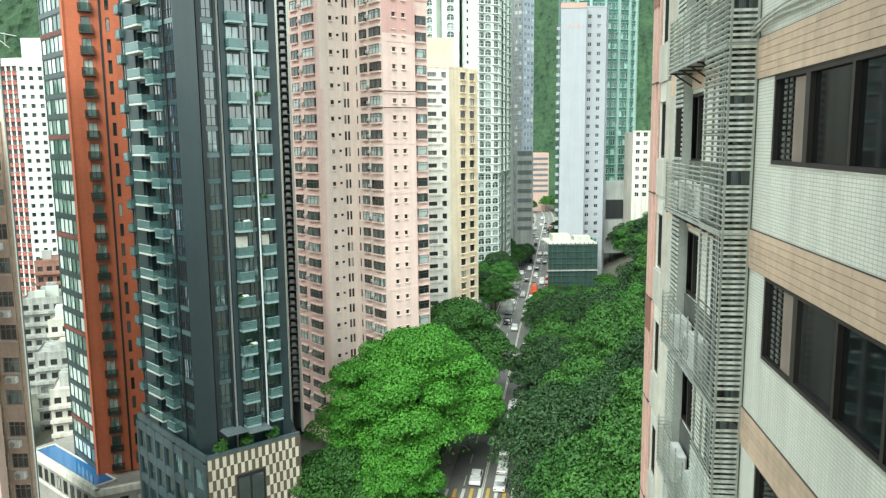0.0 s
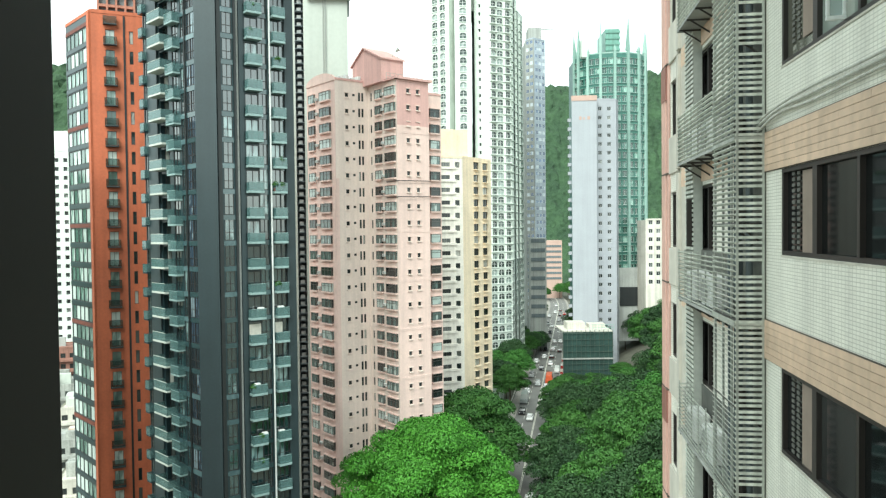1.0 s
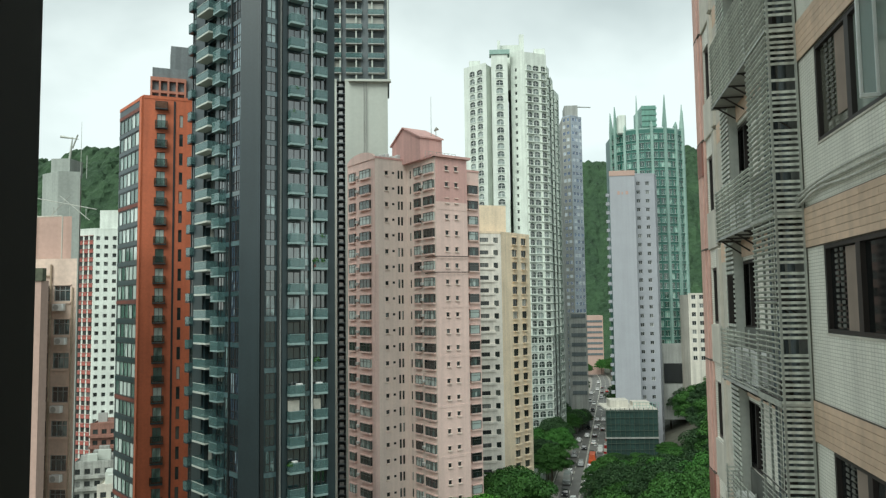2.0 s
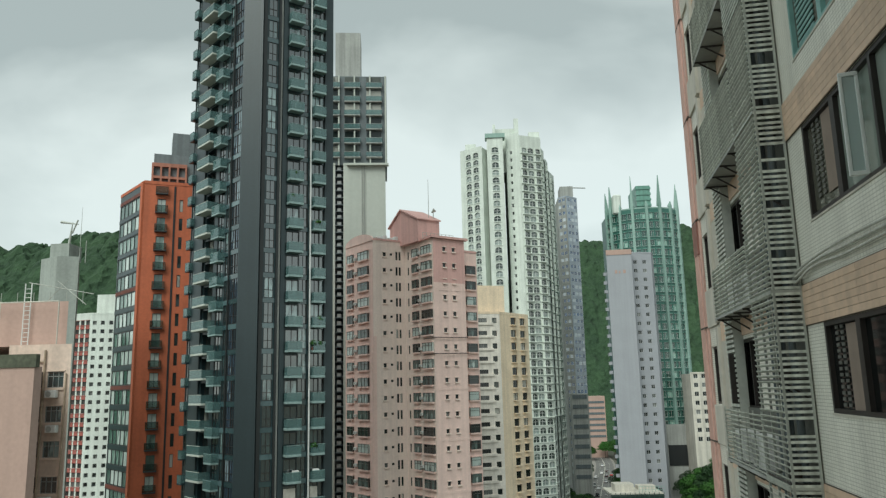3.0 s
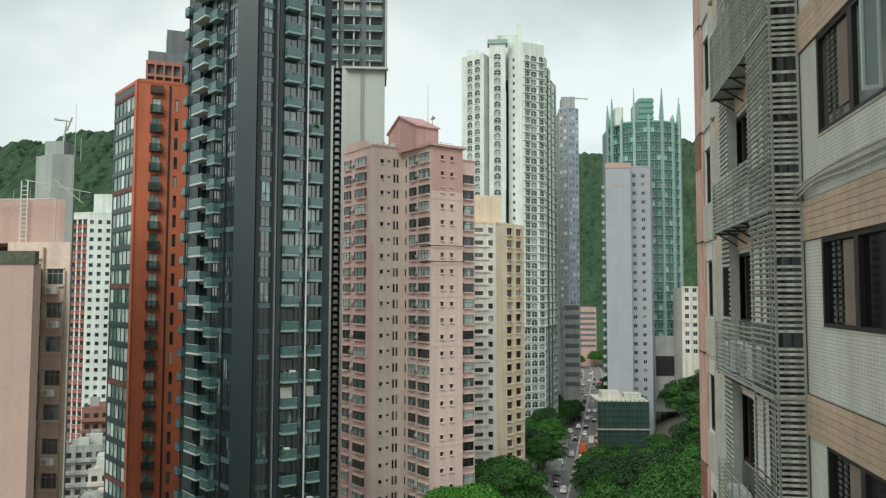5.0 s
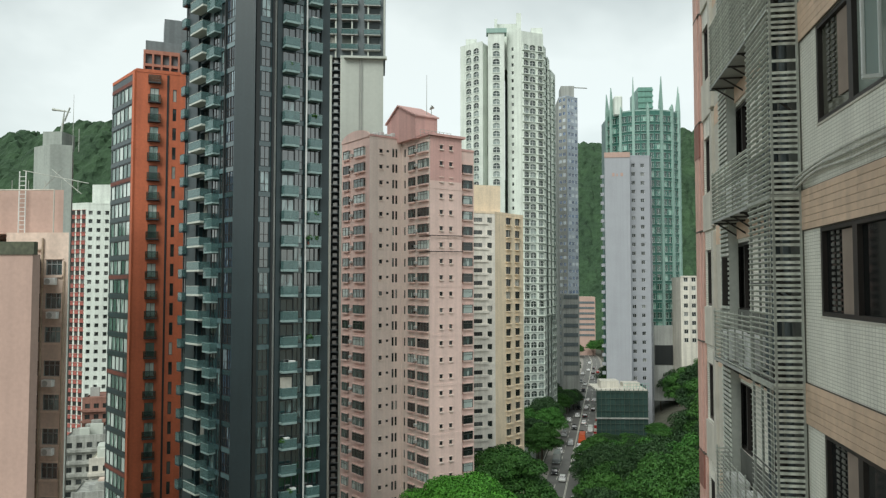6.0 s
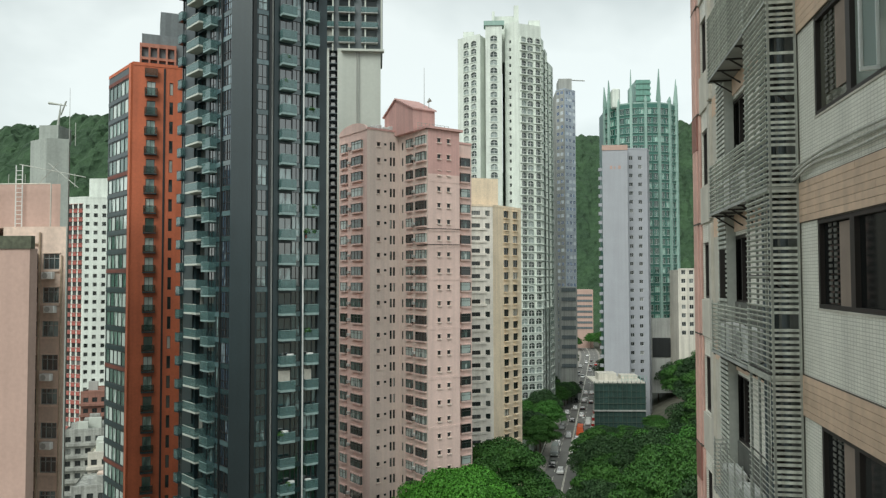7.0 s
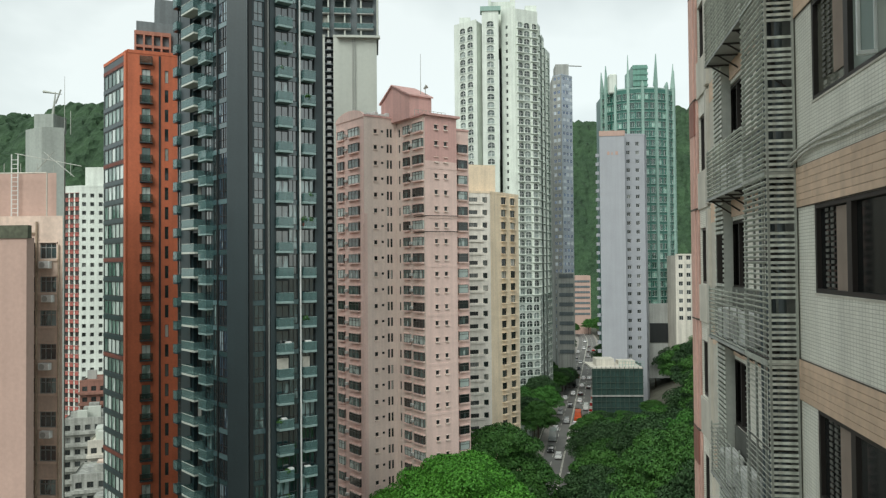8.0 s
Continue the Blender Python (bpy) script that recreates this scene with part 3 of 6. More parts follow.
    part("arched_parapet", bm, PINK, at)
    # roof house with a gable, and a mast
    house = Face(xy(xy(I1, -52, -3.5), 38, -1.0), xy(xy(I1, -52, 6.0), 38, -1.0))
    hf = Face(xy(xy(I1, -52, 6.0), 38, -1.0), xy(xy(xy(I1, -52, 6.0), 38, -1.0), 38, 6.5))
    bm = bmesh.new()
    z0, z1, zr = 77.3, 81.2, 83.7
    w = house.w
    prof = [(0, z0), (w, z0), (w, z1), (w * 0.42, zr), (0, z1)]
    a = [bm.verts.new(house.at(u, 0, z)) for u, z in prof]
    b = [bm.verts.new(house.at(u, 4.6, z)) for u, z in prof]
    bm.faces.new(a)
    bm.faces.new(b[::-1])
    for k in range(5):
        bm.faces.new((a[k], b[k], b[(k + 1) % 5], a[(k + 1) % 5]))
    part("roof_house", bm, PINK_DEEP, at, "deep pink gabled roof house")
    bm = bmesh.new()
    for (u0, za), (u1, zb) in (((-0.3, z1 - 0.1), (w * 0.42, zr + 0.1)), ((w * 0.42, zr + 0.1), (w + 0.3, z1 - 0.1))):
        q = [house.at(u0, -0.3, za), house.at(u1, -0.3, zb), house.at(u1, 4.8, zb), house.at(u0, 4.8, za)]
        lo = [bm.verts.new(p) for p in q]
        hi = [bm.verts.new(p + Vector((0, 0, 0.25))) for p in q]
        bm.faces.new(hi)
        bm.faces.new(lo[::-1])
        for k in range(4):
            bm.faces.new((lo[k], lo[(k + 1) % 4], hi[(k + 1) % 4], hi[k]))
    part("roof", bm, PINK_DEEP, at)
    bm = bmesh.new()
    base = house.at(w * 0.9, 3, 81)
    tube(bm, base, base + Vector((0, 0, 8)), 0.06, 0.03)
    tube(bm, base + Vector((0.8, 0.4, -0.6)), base + Vector((0.8, 0.4, 2.2)), 0.06)
    tube(bm, base + Vector((0.5, 0.4, 1.9)), base + Vector((1.1, 0.4, 2.4)), 0.1, 0.4)
    part("mast", bm, GALV, at, "thin grey aerial mast")
    bm = bmesh.new()
    for k in range(9):
        p = hf.at(k * 0.8, -1.6, 77.4)
        tube(bm, p, p + Vector((0, 0, 1.1)), 0.04)
    for z in (78.0, 78.5):
        tube(bm, hf.at(0, -1.6, z), hf.at(6.4, -1.6, z), 0.03)
    part("railing", bm, GALV, at)
    for k in range(5):
        bm = bmesh.new()
        box(bm, 1.2 + k * 1.25, 2.1 + k * 1.25, 0.7, 1.6, 77.4, 78.9 + 0.3 * (k % 2), side.m, bevel=0.08)
        part("water_tank", bm, WHITE_FRAME, at, "white rooftop tank")
    # air conditioners between the paired windows
    bm = bmesh.new()
    box(bm, 0, 0.7, -0.45, 0.0, 0, 0.5, bevel=0.03)
    box(bm, 0.1, 0.6, -0.47, -0.44, 0.08, 0.42, slot=1)
    ac = mesh_of("air_conditioner", bm, WHITE_FRAME, GREY)
    rnd = random.Random(4)
    for f in floors:
        for face, u in ((bay, 0.36), (main, 0.52)):
            if rnd.random() < 0.75:
                place("air_conditioner", ac, at, face.spot(face.w * u, 0, f + 0.9 + 0.3 * rnd.random()))
    # two old pipes strapped across the front
    bm = bmesh.new()
    for z in (57.6, 60.3):
        tube(bm, main.at(main.w * 0.7, -0.4, z - 0.1), front.at(0, -0.5, z), 0.07)
        tube(bm, front.at(0, -0.5, z), front.at(front.w, -0.3, z + 0.1), 0.07)
    part("pipe", bm, DARK_FRAME, at)


PT = dict(C2=(-9.09, 126.0), I1=(-14.70, 133.18), E=(-3.85, 130.09), C1=(-19.90, 129.12), L=(-26.22, 136.65))
pink_tower()


def tower(label, front, z0, z1, specs, floors, mats, back=(0, 12), at=None, roof=None, name="apartment_tower", depth=0.22):
    """A block with a row of faces towards the viewer. specs: for each face its holes (from, width, low, height), their windows and its paint."""
    at = at or thing(name, (*front[0][:2], 0), label, "apartment tower")
    bm = bmesh.new()
    faces = [Face(a, b) for a, b in zip(front, front[1:])]
    for face, (cols, meshes, slot) in zip(faces, specs):
        cs = [(u, u + w, lo, lo + h) for u, w, lo, h in cols]
        face.wall(bm, z0, z1, cs, floors, depth, slot)
        fill(face, at, cs, floors, meshes, z0=z0, z1=z1)
    far = [(p[0] + back[0], p[1] + back[1]) for p in (front[-1], front[0])]
    ends = [front[-1], *far, front[0]]
    for a, b in zip(ends, ends[1:]):
        Face(a, b).wall(bm, z0, z1, slot=specs[-1][2] if a == front[-1] else specs[0][2])
    bm.faces.new([bm.verts.new((*p[:2], z1 - 0.4)) for p in (*front, *far)])
    part("wall", bm, mats, at)
    bm = bmesh.new()
    for face in faces:
        box(bm, 0, face.w, -0.06, 0.3, z1 - 0.02, z1 + 0.5, face.m)
    part("parapet", bm, roof or mats[0], at)
    return at, faces


def balcony_mesh(w, d, slab_mat, glass, rail=1.05, solid=0.22):
    bm = bmesh.new()
    box(bm, 0, w, -d, 0, -solid, 0, bevel=0.02)
    box(bm, 0, w, -d, -d + 0.04, 0.02, rail, slot=1)
    box(bm, 0, 0.04, -d, 0, 0.02, rail, slot=1)
    box(bm, w - 0.04, w, -d, 0, 0.02, rail, slot=1)
    box(bm, 0, w, -d - 0.02, -d + 0.06, rail, rail + 0.05)
    return mesh_of("balcony", bm, slab_mat, glass)


def black_tower():
    P1, P2 = (-31.3, 92.0), (-28.66, 92.0)
    PL, PR = xy(P1, 135, 15.3), xy(P2, 38, 10.1)
    at = thing("apartment_tower", (-32, 95, 0), "tall dark glass residential tower with stacked glazed balconies", "apartment tower")
    left, panel, right = Face(PL, P1), Face(P1, P2), Face(P2, PR)
    pitch = 3.2
    floors = [85.93 + pitch * k for k in range(-22, 13)]
    z0, z1 = 12.4, 126.0
    lw, rw = left.w, right.w
    wa = window_mesh("window", 1.7, 2.5, DARK_FRAME, GLASS_TEAL, 1, 0, 0.9, depth=0.12)
    wb = window_mesh("window", 1.2, 2.6, DARK_FRAME, GLASS_TEAL, 1, 0, 1.0, depth=0.12)
    wc = window_mesh("window", 1.1, 2.6, DARK_FRAME, GLASS_BLUE, 1, 0, 1.0, depth=0.06)
    wd = window_mesh("window", 2.6, 2.5, DARK_FRAME, GLASS, 1, 0, 0, depth=0.6)
    cols_l = [(0.15, 1.2, 0.2, 2.6), (5.2, 2.6, 0.1, 2.5), (8.9, 1.7, 0.1, 2.5), (11.3, 1.2, 0.2, 2.6), (12.9, 1.2, 0.2, 2.6), (14.15, 1.1, 0.2, 2.6)]
    cols_r = [(0.7, 1.2, 0.2, 2.6), (3.6, 1.7, 0.1, 2.5), (5.35, 1.2, 0.2, 2.6), (7.0, 1.2, 0.2, 2.6), (8.25, 1.2, 0.2, 2.6)]
    bm = bmesh.new()
    for face, cols, ms in ((left, cols_l, [wb, wd, wa, wb, wc, wc]), (right, cols_r, [wb, wa, wb, wb, wb])):
        cs = [(u, u + w, lo, lo + h) for u, w, lo, h in cols]
        face.wall(bm, z0, z1, cs, floors, 0.6 if face is left else 0.3)
        fill(face, at, cs, floors, ms, z1=z1)
    far = [xy(PR, 128, 18), xy(PL, 45, 14)]
    for a, b in ((PR, far[0]), (far[0], far[1]), (far[1], PL)):
        Face(a, b).wall(bm, z0, z1)
    bm.faces.new([bm.verts.new((*p, z1)) for p in (PL, P1, P2, PR, *far)])
    part("wall", bm, STEEL_BLUE, at)
    # the broad flat panel at the corner, and the dark fins
    bm = bmesh.new()
    box(bm, 0.0, panel.w, -0.35, 0.6, z0, z1, panel.m)
    part("corner_panel", bm, DARK_PANEL, at, "flat dark grey corner panel")
    for face, u0, u1, out, mat in ((left, 1.7, 4.7, 0.25, DARK_PANEL), (right, 0.0, 0.45, 0.1, BLACK_PANEL), (right, 2.1, 2.35, 0.3, BLACK_PANEL), (right, 2.75, 3.3, 0.3, DARK_PANEL), (right, rw - 1.2, rw, 0.3, DARK_PANEL), (left, 12.6, 12.8, 0.2, BLACK_PANEL)):
        bm = bmesh.new()
        box(bm, u0, u1, -out, 0.02, z0, z1, face.m)
        part("fin", bm, mat, at)
    bm = bmesh.new()
    tube(bm, right.at(6.72, -0.5, z0), right.at(6.72, -0.5, z1), 0.11)
    part("drain_pipe", bm, WHITE_FRAME, at, "white vertical pipe")
    for u, r in ((2.48, 0.07), (2.62, 0.05)):
        bm = bmesh.new()
        tube(bm, right.at(u, -0.12, z0), right.at(u, -0.12, z1), r, n=6)
        part("service_pipe", bm, GREY, at, "grey service pipe")
    tint = RAIL_TEAL
    spandrel = glazing("spandrel_glass", (0.03, 0.06, 0.065), (0.05, 0.09, 0.10), (0.10, 0.16, 0.17), 0.3, 0.12, ior=1.9)
    b_white = balcony_mesh(3.9, 1.5, PALE_GREY, tint, solid=0.26)
    b_small = balcony_mesh(2.3, 1.0, BALCONY_PALE, tint)
    b_right = balcony_mesh(2.0, 1.1, BALCONY_PALE, tint, solid=0.3)
    b_right2 = balcony_mesh(1.7, 1.0, BALCONY_PALE, tint, solid=0.3)
    b_edge = balcony_mesh(1.3, 0.7, STEEL_BLUE, tint)
    for f in floors:
        place("balcony", b_white, at, left.spot(4.8, 0, f))
        place("balcony", b_small, at, left.spot(8.9, 0, f - 0.9))
        place("balcony", b_edge, at, left.spot(0.1, 0, f - 0.9))
        place("balcony", b_right, at, right.spot(3.5, 0, f))
        place("balcony", b_right2, at, right.spot(7.05, 0, f))
    for k, f in enumerate(floors):
        for face, spans in ((left, ((8.8, 12.6), (12.82, lw - 0.05))), (right, ((0.5, 2.1), (5.3, 6.6), (8.2, rw - 1.25)))):
            for u0, u1 in spans:
                bm = bmesh.new()
                box(bm, u0, u1, -0.05, 0.02, f - 0.45, f + 0.15, face.m)
                part("spandrel", bm, spandrel, at)
    # two lit windows on one storey, their light put into pale panels, and a terrace canopy
    for u0, u1 in ((3.65, 5.2), (7.15, 8.15)):
        bm = bmesh.new()
        box(bm, u0, u1, -0.03, 0.05, floors[7] + 0.9, floors[7] + 2.3, right.m)
        part("blind", bm, OFF_WHITE, at, "pale panel for a lit curtained window")
    for u0, u1, z in ((0.2, 3.0, 15.4), (3.2, 6.4, 15.0)):
        bm = bmesh.new()
        box(bm, u0, u1, -2.6, 0.0, z, z + 0.18, right.m, bevel=0.03)
        part("canopy", bm, PLANT_GREY, at)
    rnd = random.Random(3)
    for k in range(26):
        f = rnd.choice(floors[1:30])
        face, u, w = rnd.choice(((left, 4.9, 3.2), (right, 3.6, 1.4), (right, 7.1, 1.1)))
        u += rnd.uniform(0, w)
        if k % 2:
            pot = thing("potted_plant", face.at(u, -0.8, f), "small green potted plant on a balcony", "plant", "balcony plants")
            bm = bmesh.new()
            tube(bm, face.at(u, -0.75, f + 0.01), face.at(u, -0.75, f + 0.4), 0.16, 0.22, 10)
            part("pot", bm, RUST, pot)
            me = leaf_mesh("foliage", [(*face.at(u, -0.75, f + 0.8), 0.42, 0.45)], 90, 0.14, LEAF_MID, k)
            place("foliage", me, pot)
        else:
            bx = thing("storage_box", face.at(u, -0.6, f), "pale storage box on a balcony", "box", "balcony boxes")
            bm = bmesh.new()
            box(bm, u, u + 0.75, -0.95, -0.4, f + 0.01, f + rnd.uniform(0.7, 1.3), face.m, bevel=0.04)
            part("body", bm, WHITE_FRAME, bx)
    # the podium
    q = [(-44.2, 105.0), (-29.3, 88.8), (-19.2, 96.8), (-26, 116), (-40, 118)]
    pod = thing("podium_building", (-30, 92, -3), "podium block with a cream and brown patterned street front", "building")
    bm = bmesh.new()
    prism(bm, q, -12, 12.5)
    part("wall", bm, STEEL_BLUE, pod)
    pf, pl = Face(q[1], q[2]), Face(q[0], q[1])
    for k in range(3):
        u = 2.2 + 3.6 * k
        pl_ = thing("planter", pf.at(u, 1.2, 12.5), "leafy green planter on the podium terrace", "plant", "terrace planters")
        bm = bmesh.new()
        box(bm, u - 0.5, u + 0.5, 0.5, 1.4, 12.51, 13.05, pf.m, bevel=0.04)
        part("box", bm, GREY, pl_)
        place("foliage", leaf_mesh("foliage", [(*pf.at(u, 0.95, 13.6), 0.85, 0.8), (*pf.at(u + 0.5, 1.2, 14.0), 0.6, 0.6)], 420, 0.2, LEAF_MID, 50 + k), pl_)
    bm = bmesh.new()
    box(bm, 0, pf.w, -0.25, 0.02, -4, 13.0, pf.m)
    part("front_panel", bm, weathered("brown_stone_panel", (0.12, 0.093, 0.07), rough=0.7), pod)
    slip = bmesh.new()
    box(slip, 0, 0.46, -0.06, 0, 0, 1.36)
    slip = mesh_of("panel", slip, weathered("cream_stone_panel", (0.66, 0.60, 0.47), rough=0.7, rand=0.1))
    n = int(pf.w / 0.96)
    for j in range(7):
        for i in range(n + 1):
            u, z = 0.06 + i * 0.96 + (0.48 if j % 2 else 0), 11.55 - j * 1.4
            if not (3.2 < u < 7.6 and z < 9.9) and u < pf.w - 0.5:
                place("panel", slip, pod, pf.spot(u, -0.25, z))
    bm = bmesh.new()
    box(bm, 3.7, 7.5, -0.4, 0.0, 4.0, 9.9, pf.m, slot=0)
    box(bm, 3.9, 5.4, -0.43, -0.38, 4.2, 9.5, pf.m, slot=1)
    box(bm, 5.7, 7.3, -0.43, -0.38, 4.2, 9.5, pf.m, slot=1)
    part("window", bm, [BLACK_PANEL, GLASS_TEAL], pod)
    bm = bmesh.new()
    for z in (3.2, 7.2, 11.2):
        box(bm, 0, pl.w, -0.3, 0.02, z, z + 1.2, pl.m)
    for k in range(8):
        box(bm, k * pl.w / 7.2, k * pl.w / 7.2 + 0.5, -0.35, 0.02, -4, 12.4, pl.m)
    part("frame", bm, PODIUM_BLUE, pod)
    for k in range(7):
        for z in (4.5, 8.5):
            bm = bmesh.new()
            box(bm, k * pl.w / 7.2 + 0.6, (k + 1) * pl.w / 7.2 - 0.1, -0.04, 0.02, z, z + 2.6, pl.m)
            part("window", bm, GLASS_TEAL, pod)
    bm = bmesh.new()
    for a, b in ((q[0], q[1]), (q[1], q[2])):
        f = Face(a, b)
        box(bm, 0, f.w, -0.1, 0.25, 12.5, 13.4, f.m)
    part("parapet", bm, PODIUM_BLUE, pod)


def orange_tower():
    c = (-54.6, 114.0)
    L, R = xy(c, 134, 11.8), xy(c, 25, 11.0)
    pitch = 3.1
    floors = [52 + 28.9 + pitch * k for k in range(-26, 2)]
    gl = window_mesh("window", 1.75, 2.3, DARK_FRAME, GLASS_PALE, 0, 0, 0, depth=0.1, t=0.09)
    dk = window_mesh("window", 0.55, 2.0, DARK_FRAME, GLASS, 0, depth=0.2)
    door = window_mesh("window", 1.3, 2.2, DARK_FRAME, GLASS_PALE, 1, depth=0.3)
    left_cols = [(0.35 + 1.9 * k, 1.75, 0.6, 2.3) for k in range(6)]
    right_cols = [(2.0, 1.3, 0.1, 2.2), (5.4, 0.55, 0.3, 2.0), (7.7, 1.3, 0.1, 2.2)]
    at, (fl, fr) = tower("slim tower with glazed side and orange terracotta front", [L, c, R], -0.5, 52 + 33.6,
                         [(left_cols, [gl] * 6, 1), (right_cols, [door, dk, door], 0)], floors, [ORANGE, DARK_PANEL], (-4, 9), roof=ORANGE, depth=0.3)
    bal = balcony_mesh(1.9, 0.8, DARK_PANEL, RAIL_SMOKE, solid=0.18)
    for k, f in enumerate(floors):
        for u in (1.7, 7.4):
            place("balcony", bal, at, fr.spot(u, 0, f))
        bm = bmesh.new()
        box(bm, 0.1, fl.w - 0.2, -0.08, 0.05, f - 0.1, f + 0.5, fl.m)
        part("spandrel", bm, RUST if (k % 5) == 2 else STEEL_BLUE, at)
    bm = bmesh.new()
    box(bm, 4.5, 4.8, -0.1, 0.02, -0.5, 85.4, fr.m)
    part("groove", bm, BLACK_PANEL, at)
    bm = bmesh.new()
    box(bm, fl.w - 0.9, fl.w + 0.0, -0.35, 0.02, -0.5, 85.9, fl.m)
    part("corner_pier", bm, ORANGE, at)
    bm = bmesh.new()
    box(bm, 1.2, 7.5, 1.5, 7, 85.0, 91.2, fr.m)
    box(bm, 4.0, 9.5, 2.0, 8, 90, 95.2, fr.m)
    part("plant_room", bm, weathered("slate_grey_render", (0.20, 0.225, 0.235)), at, "slate grey rooftop plant room")
    bm = bmesh.new()
    lattice(bm, [0.9 + 1.3 * (k // 2) + 0.3 * (k % 2) for k in range(10)], [85.0, 85.3, 86.9, 87.3, 88.9, 89.5], 0.9, 1.5)
    bm.transform(fr.m)
    part("roof_screen", bm, weathered("dusty_orange_screen", (0.46, 0.20, 0.14)), at)
    # podium with the pool
    pod = thing("pool_podium", (-58, 116, -8), "cream podium with a blue rooftop swimming pool", "building")
    q = [(-72.5, 124.5), (-52.2, 107.2), (-40, 113), (-50, 130), (-66, 134)]
    bm = bmesh.new()
    prism(bm, q, -14, -0.6)
    part("wall", bm, PAVING, pod)
    f = Face(q[0], q[1])
    g = Face(q[1], q[2])
    bm = bmesh.new()
    for fc in (f, g):
        box(bm, -0.2, fc.w + 0.2, -0.25, 0.5, -0.7, 0.3, fc.m)
        box(bm, 0, fc.w, -0.2, 0.02, -4.4, -4.0, fc.m)
    part("cornice", bm, OFF_WHITE, pod)
    wp = window_mesh("window", 1.2, 2.2, DARK_FRAME, GLASS, 1, depth=0.1)
    for fc in (f, g):
        for k in range(int(fc.w / 2.4)):
            place_window("window", wp, pod, fc.spot(0.8 + k * 2.4, -0.12, -3.6))
    bm = bmesh.new()
    for u0, u1, v0, v1 in ((1.6, f.w - 2.6, 0.9, 1.2), (1.6, f.w - 2.6, 4.2, 4.5), (1.6, 2.0, 1.2, 4.2), (f.w - 3.0, f.w - 2.6, 1.2, 4.2)):
        box(bm, u0, u1, v0, v1, -0.6, -0.25, f.m)
    part("coping", bm, OFF_WHITE, pod)
    bm = bmesh.new()
    box(bm, 2.0, f.w - 3.0, 1.2, 4.2, -0.59, -0.36, f.m)
    m, n, l, b = material("pool_water")
    b.inputs["Base Color"].default_value = (0.02, 0.12, 0.30, 1)
    b.inputs["Roughness"].default_value = 0.08
    v = n.new("ShaderNodeTexNoise")
    v.inputs["Scale"].default_value = 1.5
    bp = n.new("ShaderNodeBump")
    bp.inputs["Strength"].default_value = 0.2
    l.new(v.outputs["Fac"], bp.inputs["Height"])
    l.new(bp.outputs[0], b.inputs["Normal"])
    part("pool", bm, m, pod, "blue swimming pool water")


black_tower()
orange_tower()


def cream_tower():
    A, B, C = (-2.91, 165.0), (2.48, 166.96), (9.25, 176.6)
    pitch = 2.8
    floors = [52 + 13.0 - pitch * k for k in range(23)][::-1]
    wide = window_mesh("window", 2.3, 0.9, DARK_FRAME, GLASS_SMALL, 3, depth=0.15, split=False)
    sq = window_mesh("window", 1.1, 1.2, DARK_FRAME, GLASS, 0, depth=0.25, split=False)
    bay = window_mesh("window", 1.9, 1.6, DARK_FRAME, GLASS, 1, 0.7, depth=0.2, sill_mat=CREAM, split=False)
    at, (f1, f2) = tower("narrow cream and white residential tower with window bands", [A, B, C], 0, 52 + 15.8,
                         [([(0.4, 2.3, 0.9, 0.9), (3.9, 1.1, 0.7, 1.2)], [wide, sq], 1), ([(4.4, 1.9, 0.6, 1.6), (8.2, 1.9, 0.6, 1.6)], [bay] * 2, 0)], floors, [CREAM, WARM_WHITE], (-6, 10), roof=CREAM)
    bm = bmesh.new()
    box(bm, 0.8, 7.6, 1.5, 7, 67.4, 74.3, f1.m)
    part("roof_house", bm, CREAM, at)
    bm = bmesh.new()
    for f in floors:
        box(bm, 0, f1.w - 1.6, -0.25, 0.02, f + 0.35, f + 0.85, f1.m)
    part("window_ledge", bm, WARM_WHITE, at)


cream_tower()


